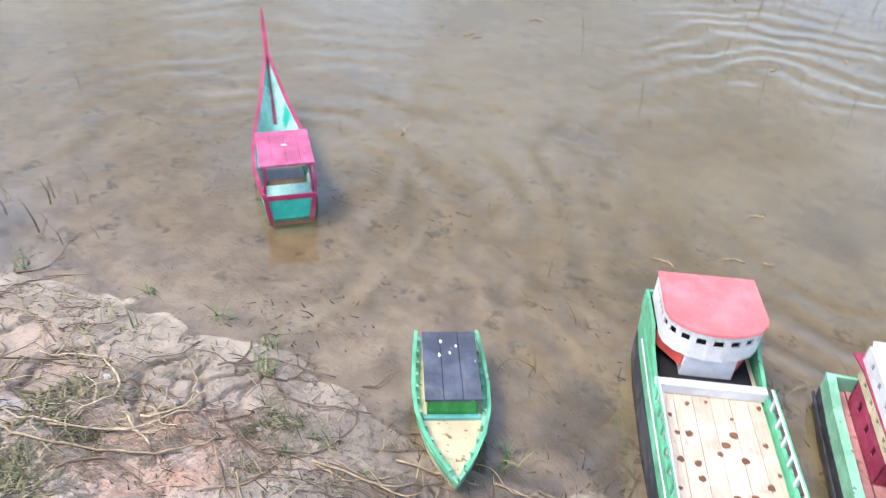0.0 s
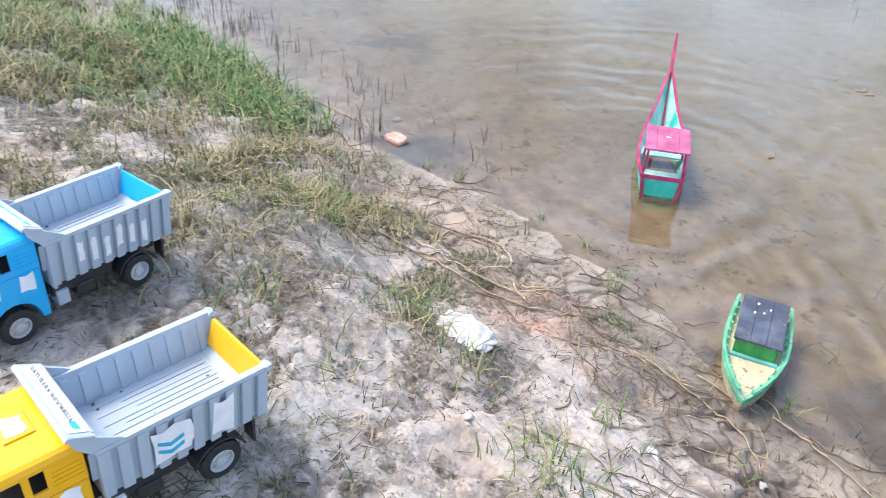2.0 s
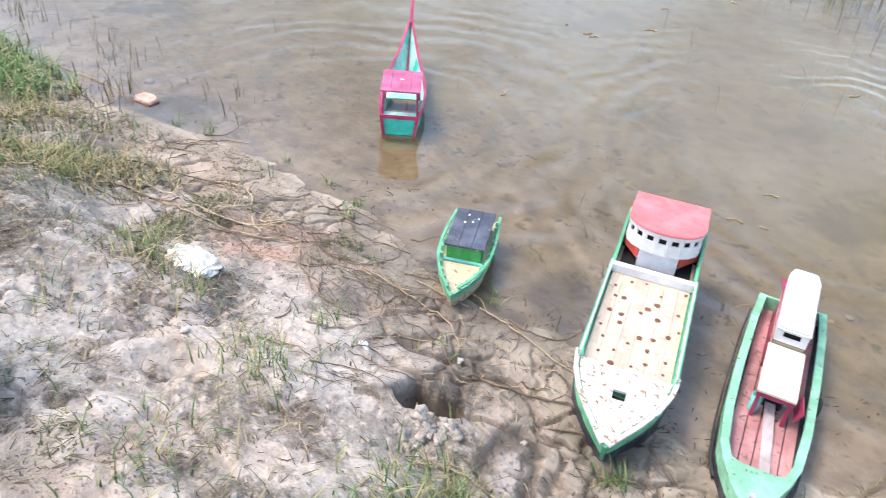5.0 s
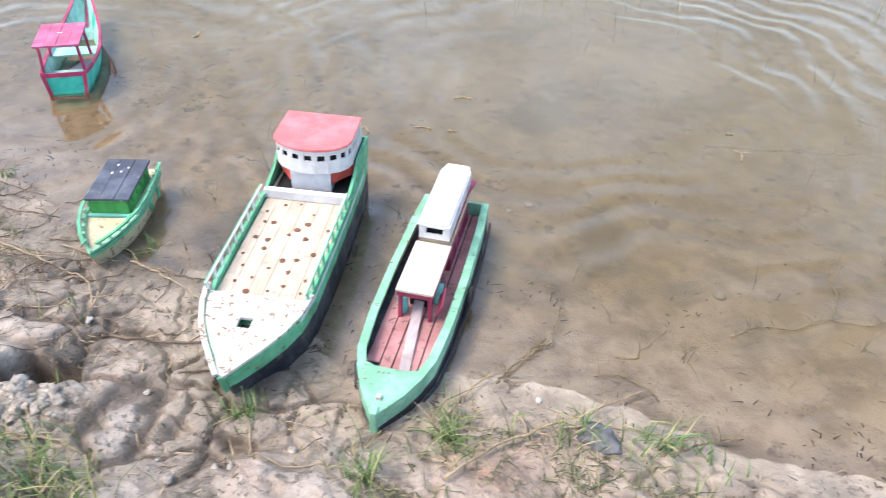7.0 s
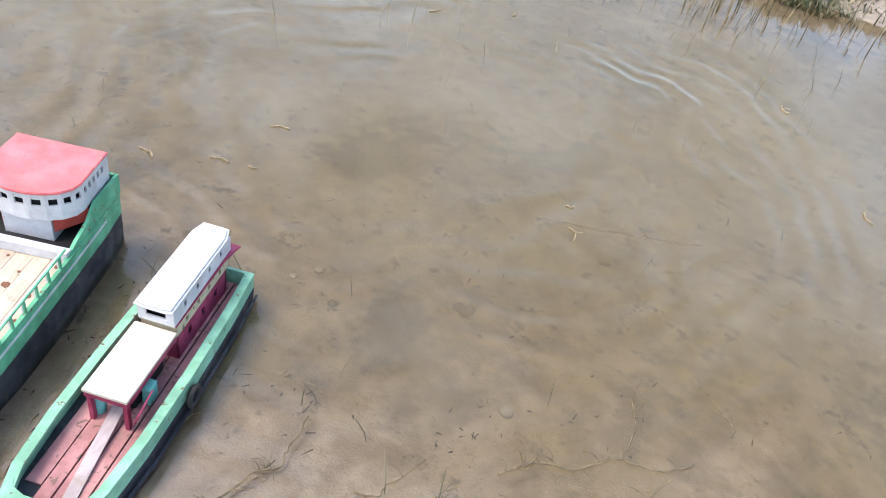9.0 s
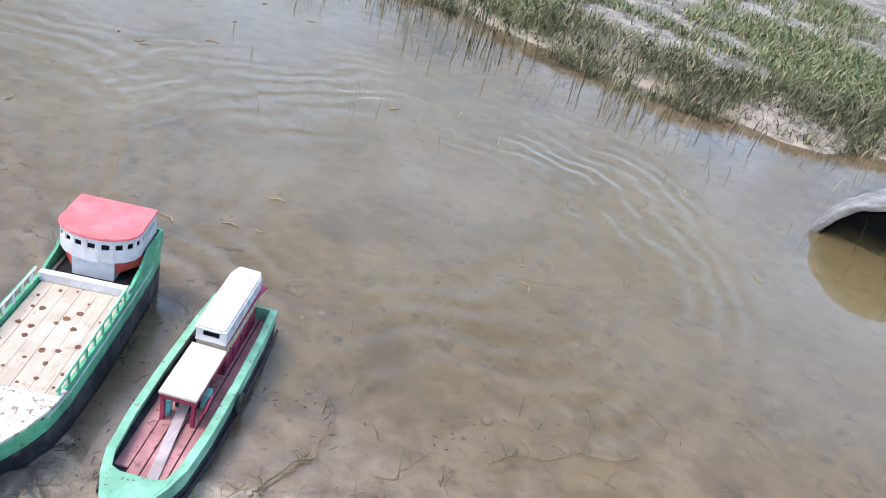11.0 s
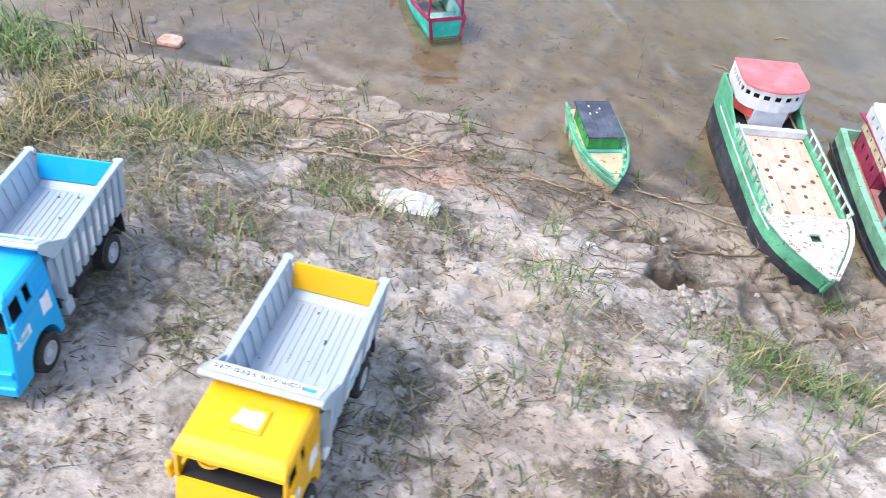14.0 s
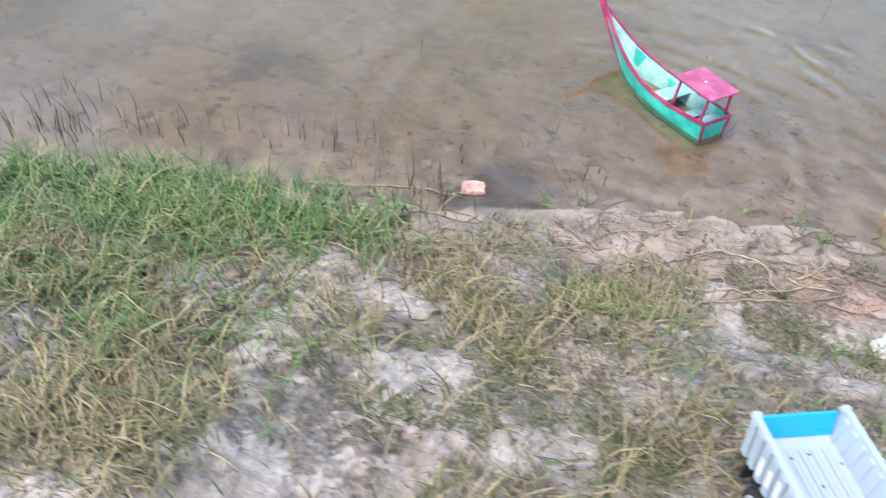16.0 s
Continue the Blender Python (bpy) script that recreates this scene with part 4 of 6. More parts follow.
def ferry_boat():
    b = beached("small_boat", (-0.7135, 1.843), -51.5, -0.002, "small green and cream wooden model boat with a navy roof", 1.0)
    half = [(-0.022, 0.057), (0.04, 0.0632), (0.12, 0.0663), (0.18, 0.0623), (0.235, 0.0481), (0.28, 0.0285), (0.31, 0.0107), (0.322, 0.0018)]
    line = outline(half)
    lev = [(-0.03, 0.72, 0.72), (0.0, 0.86, 0.84), (0.038, 0.98, 0.97)]
    part("hull", loft([[(*p, z) for p in shaped(line, sx, 0.17, sy)] for z, sx, sy in lev]), M_CREAM, b, "stained cream hull")
    part("sheer_band", loft([[(*p, z) for p in shaped(line, sx, 0.17, sy)] for z, sx, sy in ((0.0382, 1.0, 0.985), (0.048, 1.015, 1.0))]), M_GREEN, b)
    deck = [(x * 0.93, y * 0.975) for x, y in line]
    part("deck", prism(deck, "z", 0.0482, 0.0505), M_CREAM, b, "cream deck with chipped paint")
    for s in (-1, 1):
        strip = [(s * (w - 0.009), y) for y, w in half[:4]]
        part("side_deck", ribbon(strip, 0.0105 * -s if s > 0 else 0.0105, 0.0507, 0.0519), M_MINT, b, "green side deck rubbed bare in places")
    part("toe_rail", ribbon([(x * 1.0, y) for x, y in line], 0.008, 0.0507, 0.0555), M_MINT, b)
    for s in (-1, 1):
        for y, w in ((0.0, 0.0601), (0.03, 0.0623), (0.06, 0.0636), (0.09, 0.0651), (0.12, 0.066), (0.15, 0.0643), (0.18, 0.0619), (0.212, 0.054), (0.242, 0.0442), (0.27, 0.0322), (0.295, 0.0191)):
            part("stanchion", box(s * (w - 0.005) - 0.0025, s * (w - 0.005) + 0.0025, y - 0.003, y + 0.003, 0.0557, 0.0685), M_MINT, b)
        rail = [(s * (w - 0.001), y) for y, w in half[:-1]]
        part("hand_rail", ribbon(rail, 0.0065 * -s, 0.0687, 0.0725), M_GREEN, b, "worn green rail")
        for y in (0.035, 0.095):
            part("hull_strap", box(s * 0.0645 - 0.003, s * 0.0645 + 0.003, y, y + 0.012, 0.012, 0.0378, 0.001), M_GREEN, b)
    bm = bmesh.new()
    c = [(0.0445, 0.022), (0.0445, 0.178), (-0.0445, 0.178), (-0.0445, 0.022)]
    for p, q, k in ((c[0], c[1], 4), (c[1], c[2], 0), (c[2], c[3], 4), (c[3], c[0], 1)):
        windowed(p, q, 0.003, 0.0507, 0.094, 0.069, 0.083, k, 0.009, bm)
    part("cabin", bm, M_LEAF, b, "leaf green cabin with small side windows")
    # near-black fill behind the side windows paints the cabin's shade
    part("cabin_shade_fill", box(-0.041, 0.041, 0.0255, 0.1745, 0.0508, 0.0935), M_DARK, b)
    part("cabin_sill", box(-0.051, 0.051, 0.1785, 0.188, 0.0507, 0.0575, 0.0015), M_TEAL, b, "teal sill board")
    for k in range(3):
        part("roof_plank", box(-0.0505 + k * 0.0338, -0.0505 + (k + 1) * 0.0338 - 0.0007, 0.012, 0.184, 0.0942, 0.1005 + 0.0005 * (k == 1), 0.0012), M_NAVY, b, "navy roof board")
    rng = random.Random(9)
    for x, y in ((0.0, 0.07), (-0.012, 0.052), (0.016, 0.04), (0.02, 0.075)):
        r = rng.uniform(0.0018, 0.0035)
        part("dropping", prism([(x + r * rng.uniform(0.5, 1.3) * math.cos(a), y + 1.5 * r * rng.uniform(0.6, 1.2) * math.sin(a)) for a in (math.pi * n / 5 for n in range(10))], "z", 0.1, 0.1016), M_PAPER, b, "white dropping")


def sampan():
    b = thing("fishing_boat", pose(-1.3, 2.015, 0.004, 0, 0, 140 - 90), "turquoise and crimson model fishing boat with a pink canopy, afloat", "boat", "model boats at the shore")
    # stations: y, half width above and below, height of rim and keel
    st = [(0.0, 0.062, 0.05, 0.062, -0.02), (0.06, 0.07, 0.056, 0.056, -0.024), (0.14, 0.076, 0.06, 0.051, -0.026), (0.22, 0.075, 0.058, 0.05, -0.027), (0.3, 0.067, 0.046, 0.056, -0.026), (0.38, 0.052, 0.027, 0.071, -0.02), (0.44, 0.038, 0.012, 0.09, 0.006), (0.5, 0.025, 0.006, 0.117, 0.056), (0.56, 0.011, 0.004, 0.15, 0.115), (0.585, 0.004, 0.003, 0.166, 0.148)]
    t = 0.004
    outer = [[(-w, y, zt), (-(w * 0.55 + v * 0.45) * 1.04, y, zt * 0.5 + zb * 0.5), (-v, y, zb), (v, y, zb), ((w * 0.55 + v * 0.45) * 1.04, y, zt * 0.5 + zb * 0.5), (w, y, zt),
              (w - min(t, w * 0.6), y, zt), (max(v - t, v * 0.5), y, min(zb + 0.012, zt - 0.01)), (-max(v - t, v * 0.5), y, min(zb + 0.012, zt - 0.01)), (-w + min(t, w * 0.6), y, zt)] for y, w, v, zt, zb in st]
    part("hull", loft(outer), M_TURQ, b, "turquoise plank hull")
    part("transom", prism([(-0.0595, 0.058), (-0.048, -0.018), (0.048, -0.018), (0.0595, 0.058)], "y", -0.004, 0.006), M_TURQ, b)
    # pale lining
    lin = []
    for y, w, v, zt, zb in st[1:-1]:
        wi, vi, f = w - t - 0.0012, max(v - t - 0.001, v * 0.4), min(zb + 0.0135, zt - 0.008)
        lin.append([(-wi, y, zt - 0.003), (-vi, y, f), (vi, y, f), (wi, y, zt - 0.003)])
    part("lining", loft(lin, False, None, False), M_PALEBLUE, b, "pale turquoise inner planking with black specks")
    # crimson rim strips, stern frame and stem
    for s in (-1, 1):
        rings = [[(s * (w + 0.003), y, zt - 0.006), (s * (w + 0.003), y, zt + 0.004), (s * max(w - 0.006, 0.0005), y, zt + 0.004), (s * max(w - 0.006, 0.0005), y, zt + 0.0002), (s * (w + 0.0005), y, zt + 0.0002), (s * (w + 0.0005), y, zt - 0.006)] for y, w, v, zt, zb in st]
        part("rim", loft(rings), M_CRIMSON, b, "crimson rim strip")
        part("stern_frame", prism([(s * 0.0645, 0.066), (s * 0.0535, 0.066), (s * 0.0425, -0.02), (s * 0.0535, -0.02)], "y", -0.0075, -0.0042), M_CRIMSON, b)
    part("stern_frame", box(-0.053, 0.053, -0.0075, -0.0042, 0.053, 0.066), M_CRIMSON, b)
    part("stern_frame", box(-0.0425, 0.0425, -0.0075, -0.0042, -0.02, -0.012), M_CRIMSON, b)
    stem = [(0.405, -0.022, 0.006), (0.45, 0.012, 0.006), (0.51, 0.063, 0.0065), (0.57, 0.125, 0.0075), (0.62, 0.18, 0.0075), (0.66, 0.228, 0.006), (0.685, 0.258, 0.003)]
    rings = [[(-r * 0.8, y + 0.008, z - 0.006), (r * 0.8, y + 0.008, z - 0.006), (r * 0.8, y - 0.006, z + 0.012), (-r * 0.8, y - 0.006, z + 0.012)] for y, z, r in stem]
    part("stem_post", loft(rings), M_CRIMSON, b, "tall curved crimson stem")
    # floor and benches
    for k in range(4):
        part("floor_board", box(-0.043 + k * 0.0215, -0.0225 + k * 0.0215, 0.03, 0.33 - 0.02 * abs(k - 1.5), -0.009, -0.0055), M_MAUVE, b)
    for y0, y1, z in ((0.012, 0.05, 0.034), (0.175, 0.235, 0.034)):
        w = 0.06 if y0 < 0.1 else 0.068
        part("bench", box(-w, w, y0, y1, z, z + 0.006, 0.0015), M_PALEBLUE, b, "pale turquoise bench board")
    part("bench_board", box(-0.06, 0.06, 0.085, 0.12, 0.012, 0.016, 0.001), M_PALEBLUE, b, "blue-grey engine board")
    # canopy
    for s in (-1, 1):
        for y in (0.012, 0.135):
            part("canopy_post", prism([(s * 0.058 - 0.0035, 0.056), (s * 0.058 + 0.0035, 0.056), (s * 0.053 + 0.0035, 0.1385), (s * 0.053 - 0.0035, 0.1385)], "y", y, y + 0.007), M_CRIMSON, b)
        part("canopy_beam", box(s * 0.054 - 0.004, s * 0.054 + 0.004, 0.004, 0.15, 0.1387, 0.1445), M_CRIMSON, b)
    for k in range(4):
        part("canopy_board", box(-0.0645 + k * 0.0323, -0.0645 + (k + 1) * 0.0323 - 0.0005, -0.004, 0.158, 0.1447, 0.1505 + 0.0004 * (k % 2), 0.0012), M_PINK, b, "pink canopy board")
    part("dropping", prism([(0.0 + 0.007 * math.cos(a) * (1 + 0.3 * math.sin(3 * a)), 0.085 + 0.004 * math.sin(a)) for a in (math.pi * n / 6 for n in range(12))], "z", 0.1507, 0.152), M_PAPER, b, "white dropping")


cargo_boat()
tug_boat()
ferry_boat()
sampan()


# ---- toy dump trucks ----
def wheel(truck, x, y, z, s):
    """s: the side that faces outwards."""
    bm = bmesh.new()
    prof = [(-0.013, 0.019), (-0.013, 0.028), (-0.0105, 0.0325), (0.0105, 0.0325), (0.013, 0.028), (0.0115, 0.019)]
    rings = []
    for k in range(28):
        a = 2 * math.pi * k / 28
        lug = 0.0016 if k % 2 else 0.0
        rings.append([(x + u, y + (r - (lug if r > 0.032 else 0)) * math.cos(a), z + (r - (lug if r > 0.032 else 0)) * math.sin(a)) for u, r in prof])
    loft(rings + rings[:1], False, bm)
    bmesh.ops.remove_doubles(bm, verts=bm.verts, dist=1e-6)
    tyre = part("tyre", bm, M_RUBBER, truck, "black treaded tyre with mud")
    bm = bmesh.new()
    turn = [(math.cos(2 * math.pi * k / 24), math.sin(2 * math.pi * k / 24)) for k in range(24)]
    dish = [(0.0194, -0.008), (0.0194, 0.0125), (0.0172, 0.0128), (0.0162, 0.006), (0.0085, 0.0075), (0.0075, 0.0115), (0.0005, 0.012)]
    loft([[(x + s * u, y + r * c, z + r * q) for r, u in dish] for c, q in turn + turn[:1]], False, bm, False)
    bmesh.ops.remove_doubles(bm, verts=bm.verts, dist=1e-6)
    for k in range(8):
        c, q = math.cos(math.pi * k / 4), math.sin(math.pi * k / 4)
        prism([(y + 0.0122 * c + 0.0022 * math.cos(a), z + 0.0122 * q + 0.0022 * math.sin(a)) for a in (math.pi * m / 4 for m in range(8))], "x", x + s * 0.006, x + s * 0.0095, 0, bm)
    part("rim", bm, M_RIM, tyre, "silver plastic rim")


def sticker(truck, axis, at, cu, cv, w, h, seed, s=1, print_bar=True, lean=0.0):
    """A torn white paper sticker on a face that may lean outwards, with a printed stripe."""
    rng = random.Random(seed)
    corners = [(-1, -1), (-0.3, -1), (0.35, -1), (1, -1), (1, -0.3), (1, 0.4), (1, 1), (0.4, 1), (-0.2, 1), (-1, 1), (-1, 0.35), (-1, -0.4)]
    edge = [(cu + w / 2 * a * rng.uniform(0.72, 1.04), cv + h / 2 * b * rng.uniform(0.72, 1.04)) for a, b in corners]

    def laid(poly, a, b):
        bm = prism(poly, axis, a, b)
        for v in bm.verts:
            v.co.x += s * lean * (v.co.z - 0.0795)
        return bm

    patch = part("sticker", laid(edge, at, at + s * 0.0006), M_PAPER, truck, "torn white sticker")
    if print_bar:
        for lift in (-0.1, 0.12):
            wave = [(cu - w * 0.28, cv - h * 0.10), (cu + w * 0.02, cv - h * 0.2), (cu + w * 0.3, cv - h * 0.02), (cu + w * 0.3, cv + h * 0.08), (cu + w * 0.02, cv - h * 0.08), (cu - w * 0.28, cv + h * 0.02)]
            part("stripe", laid([(u, v + h * lift) for u, v in wave], at + s * 0.0007, at + s * 0.001), M_PRINT, patch, "blue printed stripe")


def dump_truck(name, tail, heading, z, body, label, seed, words):
    t = thing(name, pose(*tail, z, 3.0, 0, heading - 90), label, "toy truck", "toy dump trucks")
    part("chassis", box(-0.03, 0.03, 0.02, 0.33, 0.04, 0.066, 0.002), M_BLACKP, t)
    for s in (-1, 1):
        for y in (0.082, 0.308):
            wheel(t, s * 0.0605, y, 0.0325, s)
        part("mudguard", ribbon([(s * 0.047, 0.026), (s * 0.0725, 0.026)], 0.004 * s, 0.035, 0.078), M_BLACKP, t)
        part("side_sill", box(s * 0.058 - 0.006, s * 0.058 + 0.006, 0.128, 0.24, 0.054, 0.078, 0.002), M_BLACKP, t)
        guard = [(0.082 + r * math.cos(a), 0.0325 + r * math.sin(a)) for r, flip in ((0.0375, 1), (0.0415, -1)) for a in [math.pi * (0.08 + 0.84 * k / 8) for k in range(9)][::flip]]
        part("wheel_guard", prism(guard, "x", s * 0.046, s * 0.0735), M_BLACKP, t)
        part("fuel_tank", box(min(s * 0.034, s * 0.068), max(s * 0.034, s * 0.068), 0.165, 0.2, 0.036, 0.06, 0.004), M_BLACKP, t)
        part("battery_box", box(min(s * 0.04, s * 0.07), max(s * 0.04, s * 0.07), 0.215, 0.236, 0.036, 0.064, 0.002), M_PAPER if seed == 3 else M_GREY, t)
    part("axle", prism([(0.082 + 0.004 * math.cos(a), 0.036 + 0.004 * math.sin(a)) for a in (math.pi * k / 4 for k in range(8))], "x", -0.05, 0.05), M_BLACKP, t)
    part("axle", prism([(0.308 + 0.004 * math.cos(a), 0.036 + 0.004 * math.sin(a)) for a in (math.pi * k / 4 for k in range(8))], "x", -0.05, 0.05), M_BLACKP, t)
    # tipper body
    part("bed_floor", box(-0.0658, 0.0658, 0.004, 0.236, 0.079, 0.112), M_GREY, t, "scuffed grey bed floor")
    for k in range(6):
        x = -0.05 + k * 0.02
        part("floor_rib", box(x - 0.0012, x + 0.0012, 0.034, 0.2, 0.1121, 0.1133, 0.0004), M_GREY, t)
    for s in (-1, 1):
        wall = [(s * 0.0666, 0.079), (s * 0.0775, 0.17), (s * 0.0735, 0.17), (s * 0.066, 0.1123), (s * 0.066, 0.079)]
        part("side_wall", prism(wall, "y", 0.002, 0.24), M_GREY, t)
        part("top_rail", prism([(s * 0.0715, 0.1655), (s * 0.0815, 0.1655), (s * 0.0815, 0.172), (s * 0.0715, 0.172)], "y", -0.003, 0.243, 0.001), M_GREY, t)
        for k in range(10):
            y = 0.008 + k * 0.0245
            rib = [(s * 0.0662, 0.08), (s * 0.0772, 0.165), (s * 0.0825, 0.165), (s * 0.0735, 0.08)]
            part("outer_panel", prism(rib, "y", y - 0.003, y + 0.0125, 0.0008), M_GREY, t)
            rib = [(s * 0.0658, 0.1123), (s * 0.0732, 0.1654), (s * 0.0697, 0.1604), (s * 0.0635, 0.1123)]
            part("inner_rib", prism(rib, "y", y + 0.009, y + 0.0195), M_GREY, t)
        cheek = [(0.205, 0.1722), (0.262, 0.21), (0.267, 0.206), (0.262, 0.19), (0.241, 0.165), (0.241, 0.08), (0.237, 0.08), (0.237, 0.1722)]
        part("visor_cheek", prism(cheek, "x", s * 0.0785 - 0.002, s * 0.0785 + 0.002), M_GREY, t)
        part("gate_pivot", prism([(0.003 + 0.005 * math.cos(a), 0.168 + 0.005 * math.sin(a)) for a in (math.pi * k / 5 for k in range(10))], "x", s * 0.0675, s * 0.083), M_GREY, t)
    part("headboard", box(-0.0745, 0.0745, 0.2365, 0.2405, 0.079, 0.198), M_GREY, t)
    visor = [(0.2365, 0.1965), (0.2655, 0.2115), (0.2705, 0.209), (0.2705, 0.2055), (0.24, 0.1925)]
    part("visor", prism(visor, "x", -0.0815, 0.0815, 0.0008), M_GREY, t, "grey cab visor of the bed")
    # paper band on the visor
    rise = math.degrees(math.atan2(0.0147, 0.0287))
    band = box(-0.072, 0.074, -0.0135, 0.0125, 0, 0.0006)
    bmesh.ops.transform(band, matrix=pose(0, 0.251, 0.2046, rise, 0, 0), verts=band.verts)
    band = part("visor_label", band, M_PAPER, t, "white paper label on the visor")
    mark = box(-0.066, -0.05, -0.005, 0.004, 0.0007, 0.001)
    bmesh.ops.transform(mark, matrix=pose(0, 0.251, 0.2046, rise, 0, 0), verts=mark.verts)
    part("stripe", mark, M_PRINT, band)
    if words:
        cu = bpy.data.curves.new("words", "FONT")
        cu.body, cu.size, cu.extrude, cu.align_x, cu.align_y = words, 0.0115, 0.0003, "CENTER", "CENTER"
        tmp = new("words", cu)
        me = bpy.data.meshes.new_from_object(tmp.evaluated_get(bpy.context.evaluated_depsgraph_get()))
        bpy.data.objects.remove(tmp)
        me.transform(pose(0.008, 0.252, 0.206, rise, 0, 180))
        me.materials.append(M_INK)
        ob = new("lettering", me)
        ob.parent = band
    else:
        mark = box(-0.046, 0.04, -0.003, 0.003, 0.0007, 0.001)
        bmesh.ops.transform(mark, matrix=pose(0, 0.251, 0.2046, rise, 0, 0), verts=mark.verts)
        part("stripe", mark, M_PRINT, band)
    gate = prism([(0.0, 0.162), (0.006, 0.164), (0.017, 0.122), (0.011, 0.12)], "x", -0.0655, 0.0655, 0.0012)
    part("bed_ramp", prism([(0.012, 0.1195), (0.016, 0.1195), (0.03, 0.1123), (0.012, 0.1123)], "x", -0.0625, 0.0625), M_GREY, t)
    for k in range(5):
        x = -0.04 + k * 0.02
        part("groove", box(x - 0.0004, x + 0.0004, 0.0365, 0.15 + 0.012 * (k % 3), 0.1121, 0.1126), M_DIRT, t, "dirt-filled groove")
    rng = random.Random(seed)
    for k in range(9):
        x, y, r = rng.uniform(-0.05, 0.05), rng.uniform(0.04, 0.21), rng.uniform(0.0007, 0.002)
        if k < 4:
            x = math.copysign(0.0585, x)
        part("crumb", prism([(x + r * rng.uniform(0.6, 1.3) * math.cos(a), y + 1.6 * r * rng.uniform(0.6, 1.3) * math.sin(a)) for a in (math.pi * m / 4 for m in range(8))], "z", 0.1121, 0.1142), M_DIRT, t, "crumb of dried mud")
    part("tailgate", gate, body, t, "coloured plastic tailgate")
    # cab
    arch = [(0.308 + 0.042 * math.cos(a), 0.036 + 0.042 * math.sin(a)) for a in (math.pi * k / 10 for k in range(11))]
    low = [(0.252, 0.03), (0.2655, 0.03)] + arch[::-1] + [(0.352, 0.03), (0.384, 0.032), (0.389, 0.045), (0.364, 0.128), (0.252, 0.128)]
    cab = part("cab", prism(low, "x", -0.07, 0.07, 0.0015), body, t, "glossy plastic cab")
    for s in (-1, 1):
        a, b2 = min(s * 0.0665, s * 0.07), max(s * 0.0665, s * 0.07)
        for y0, y1, u0, u1 in ((0.252, 0.2965, 0.252, 0.2965), (0.3135, 0.322, 0.3135, 0.322), (0.354, 0.3635, 0.349, 0.3575)):
            part("pillar", prism([(y0, 0.1282), (y1, 0.1282), (u1, 0.172), (u0, 0.172)], "x", a, b2), body, cab)
        part("window_sill", prism([(0.2967, 0.1282), (0.3133, 0.1282), (0.3133, 0.14), (0.2967, 0.14)], "x", a, b2), body, cab)
        part("window_sill", prism([(0.3222, 0.1282), (0.3538, 0.1282), (0.353, 0.136), (0.3222, 0.136)], "x", a, b2), body, cab)
    part("cab_back", box(-0.0663, 0.0663, 0.252, 0.2555, 0.1282, 0.172), body, cab)
    roof = loft([[(-0.07 * u, 0.25, 0.1722 + v), (0.07 * u, 0.25, 0.1722 + v), (0.07 * u, 0.361 - w, 0.1722 + v), (-0.07 * u, 0.361 - w, 0.1722 + v)] for u, v, w in ((1.0, 0.0, 0.0), (1.005, 0.006, 0.001), (0.97, 0.0125, 0.008), (0.9, 0.0158, 0.02))])
    part("roof", roof, body, cab)
    part("roof_hatch", box(-0.022, 0.022, 0.283, 0.319, 0.1878, 0.1908, 0.0012), body, cab)
    sticker(t, "z", 0.191, 0.0, 0.301, 0.036, 0.026, seed, 1, seed != 3)
    # near-black sheets added on floor, roof and back to darken the cab
    part("interior", box(-0.066, 0.066, 0.256, 0.36, 0.1282, 0.1305), M_DARK, cab)
    part("dark_roof_sheet", box(-0.066, 0.066, 0.256, 0.35, 0.1705, 0.1719), M_DARK, cab)
    part("dark_back_sheet", box(-0.066, 0.066, 0.2557, 0.2567, 0.1307, 0.17), M_DARK, cab)
    for x in (-0.035, 0.035):
        part("seat", box(x - 0.022, x + 0.022, 0.257, 0.275, 0.1307, 0.16, 0.004), M_DARK, cab)
    ring = bmesh.new()
    loops = [[(0.035 + (0.0155 + 0.0025 * math.cos(c)) * math.cos(a), 0.335 + (0.0155 + 0.0025 * math.cos(c)) * math.sin(a), 0.1435 + 0.0025 * math.sin(c)) for c in (2 * math.pi * n / 6 for n in range(6))] for a in (2 * math.pi * k / 18 for k in range(18))]
    loft(loops + loops[:1], False, ring)
    bmesh.ops.remove_doubles(ring, verts=ring.verts, dist=1e-6)
    bmesh.ops.create_cone(ring, cap_ends=True, segments=18, radius1=0.0155, radius2=0.0155, depth=0.0025, matrix=pose(0.035, 0.335, 0.1435))
    box(0.033, 0.037, 0.333, 0.337, 0.1307, 0.142, 0, ring)
    part("steering_wheel", ring, body, cab, "", True)
    part("bumper", box(-0.069, 0.069, 0.376, 0.393, 0.031, 0.048, 0.003), body, cab)
    part("number_plate", box(-0.016, 0.016, 0.3932, 0.394, 0.036, 0.044), M_PAPER, cab, "plain white plate")
    for x in (-0.052, 0.052):
        part("headlight", box(x - 0.014, x + 0.014, 0.378, 0.3865, 0.06, 0.073, 0.0015), body, cab)
    for s in (-1, 1):
        part("mirror", box(s * 0.0775 - 0.003, s * 0.0775 + 0.003, 0.356, 0.366, 0.122, 0.15, 0.002), body, cab)
        part("mirror_arm", box(min(s * 0.069, s * 0.0765), max(s * 0.069, s * 0.0765), 0.357, 0.362, 0.131, 0.136, 0.0008), body, cab)
        for k in range(4):
            part("vent", box(min(s * 0.07, s * 0.0712), max(s * 0.07, s * 0.0712), 0.256, 0.29, 0.138 + k * 0.007, 0.1415 + k * 0.007), body, cab)
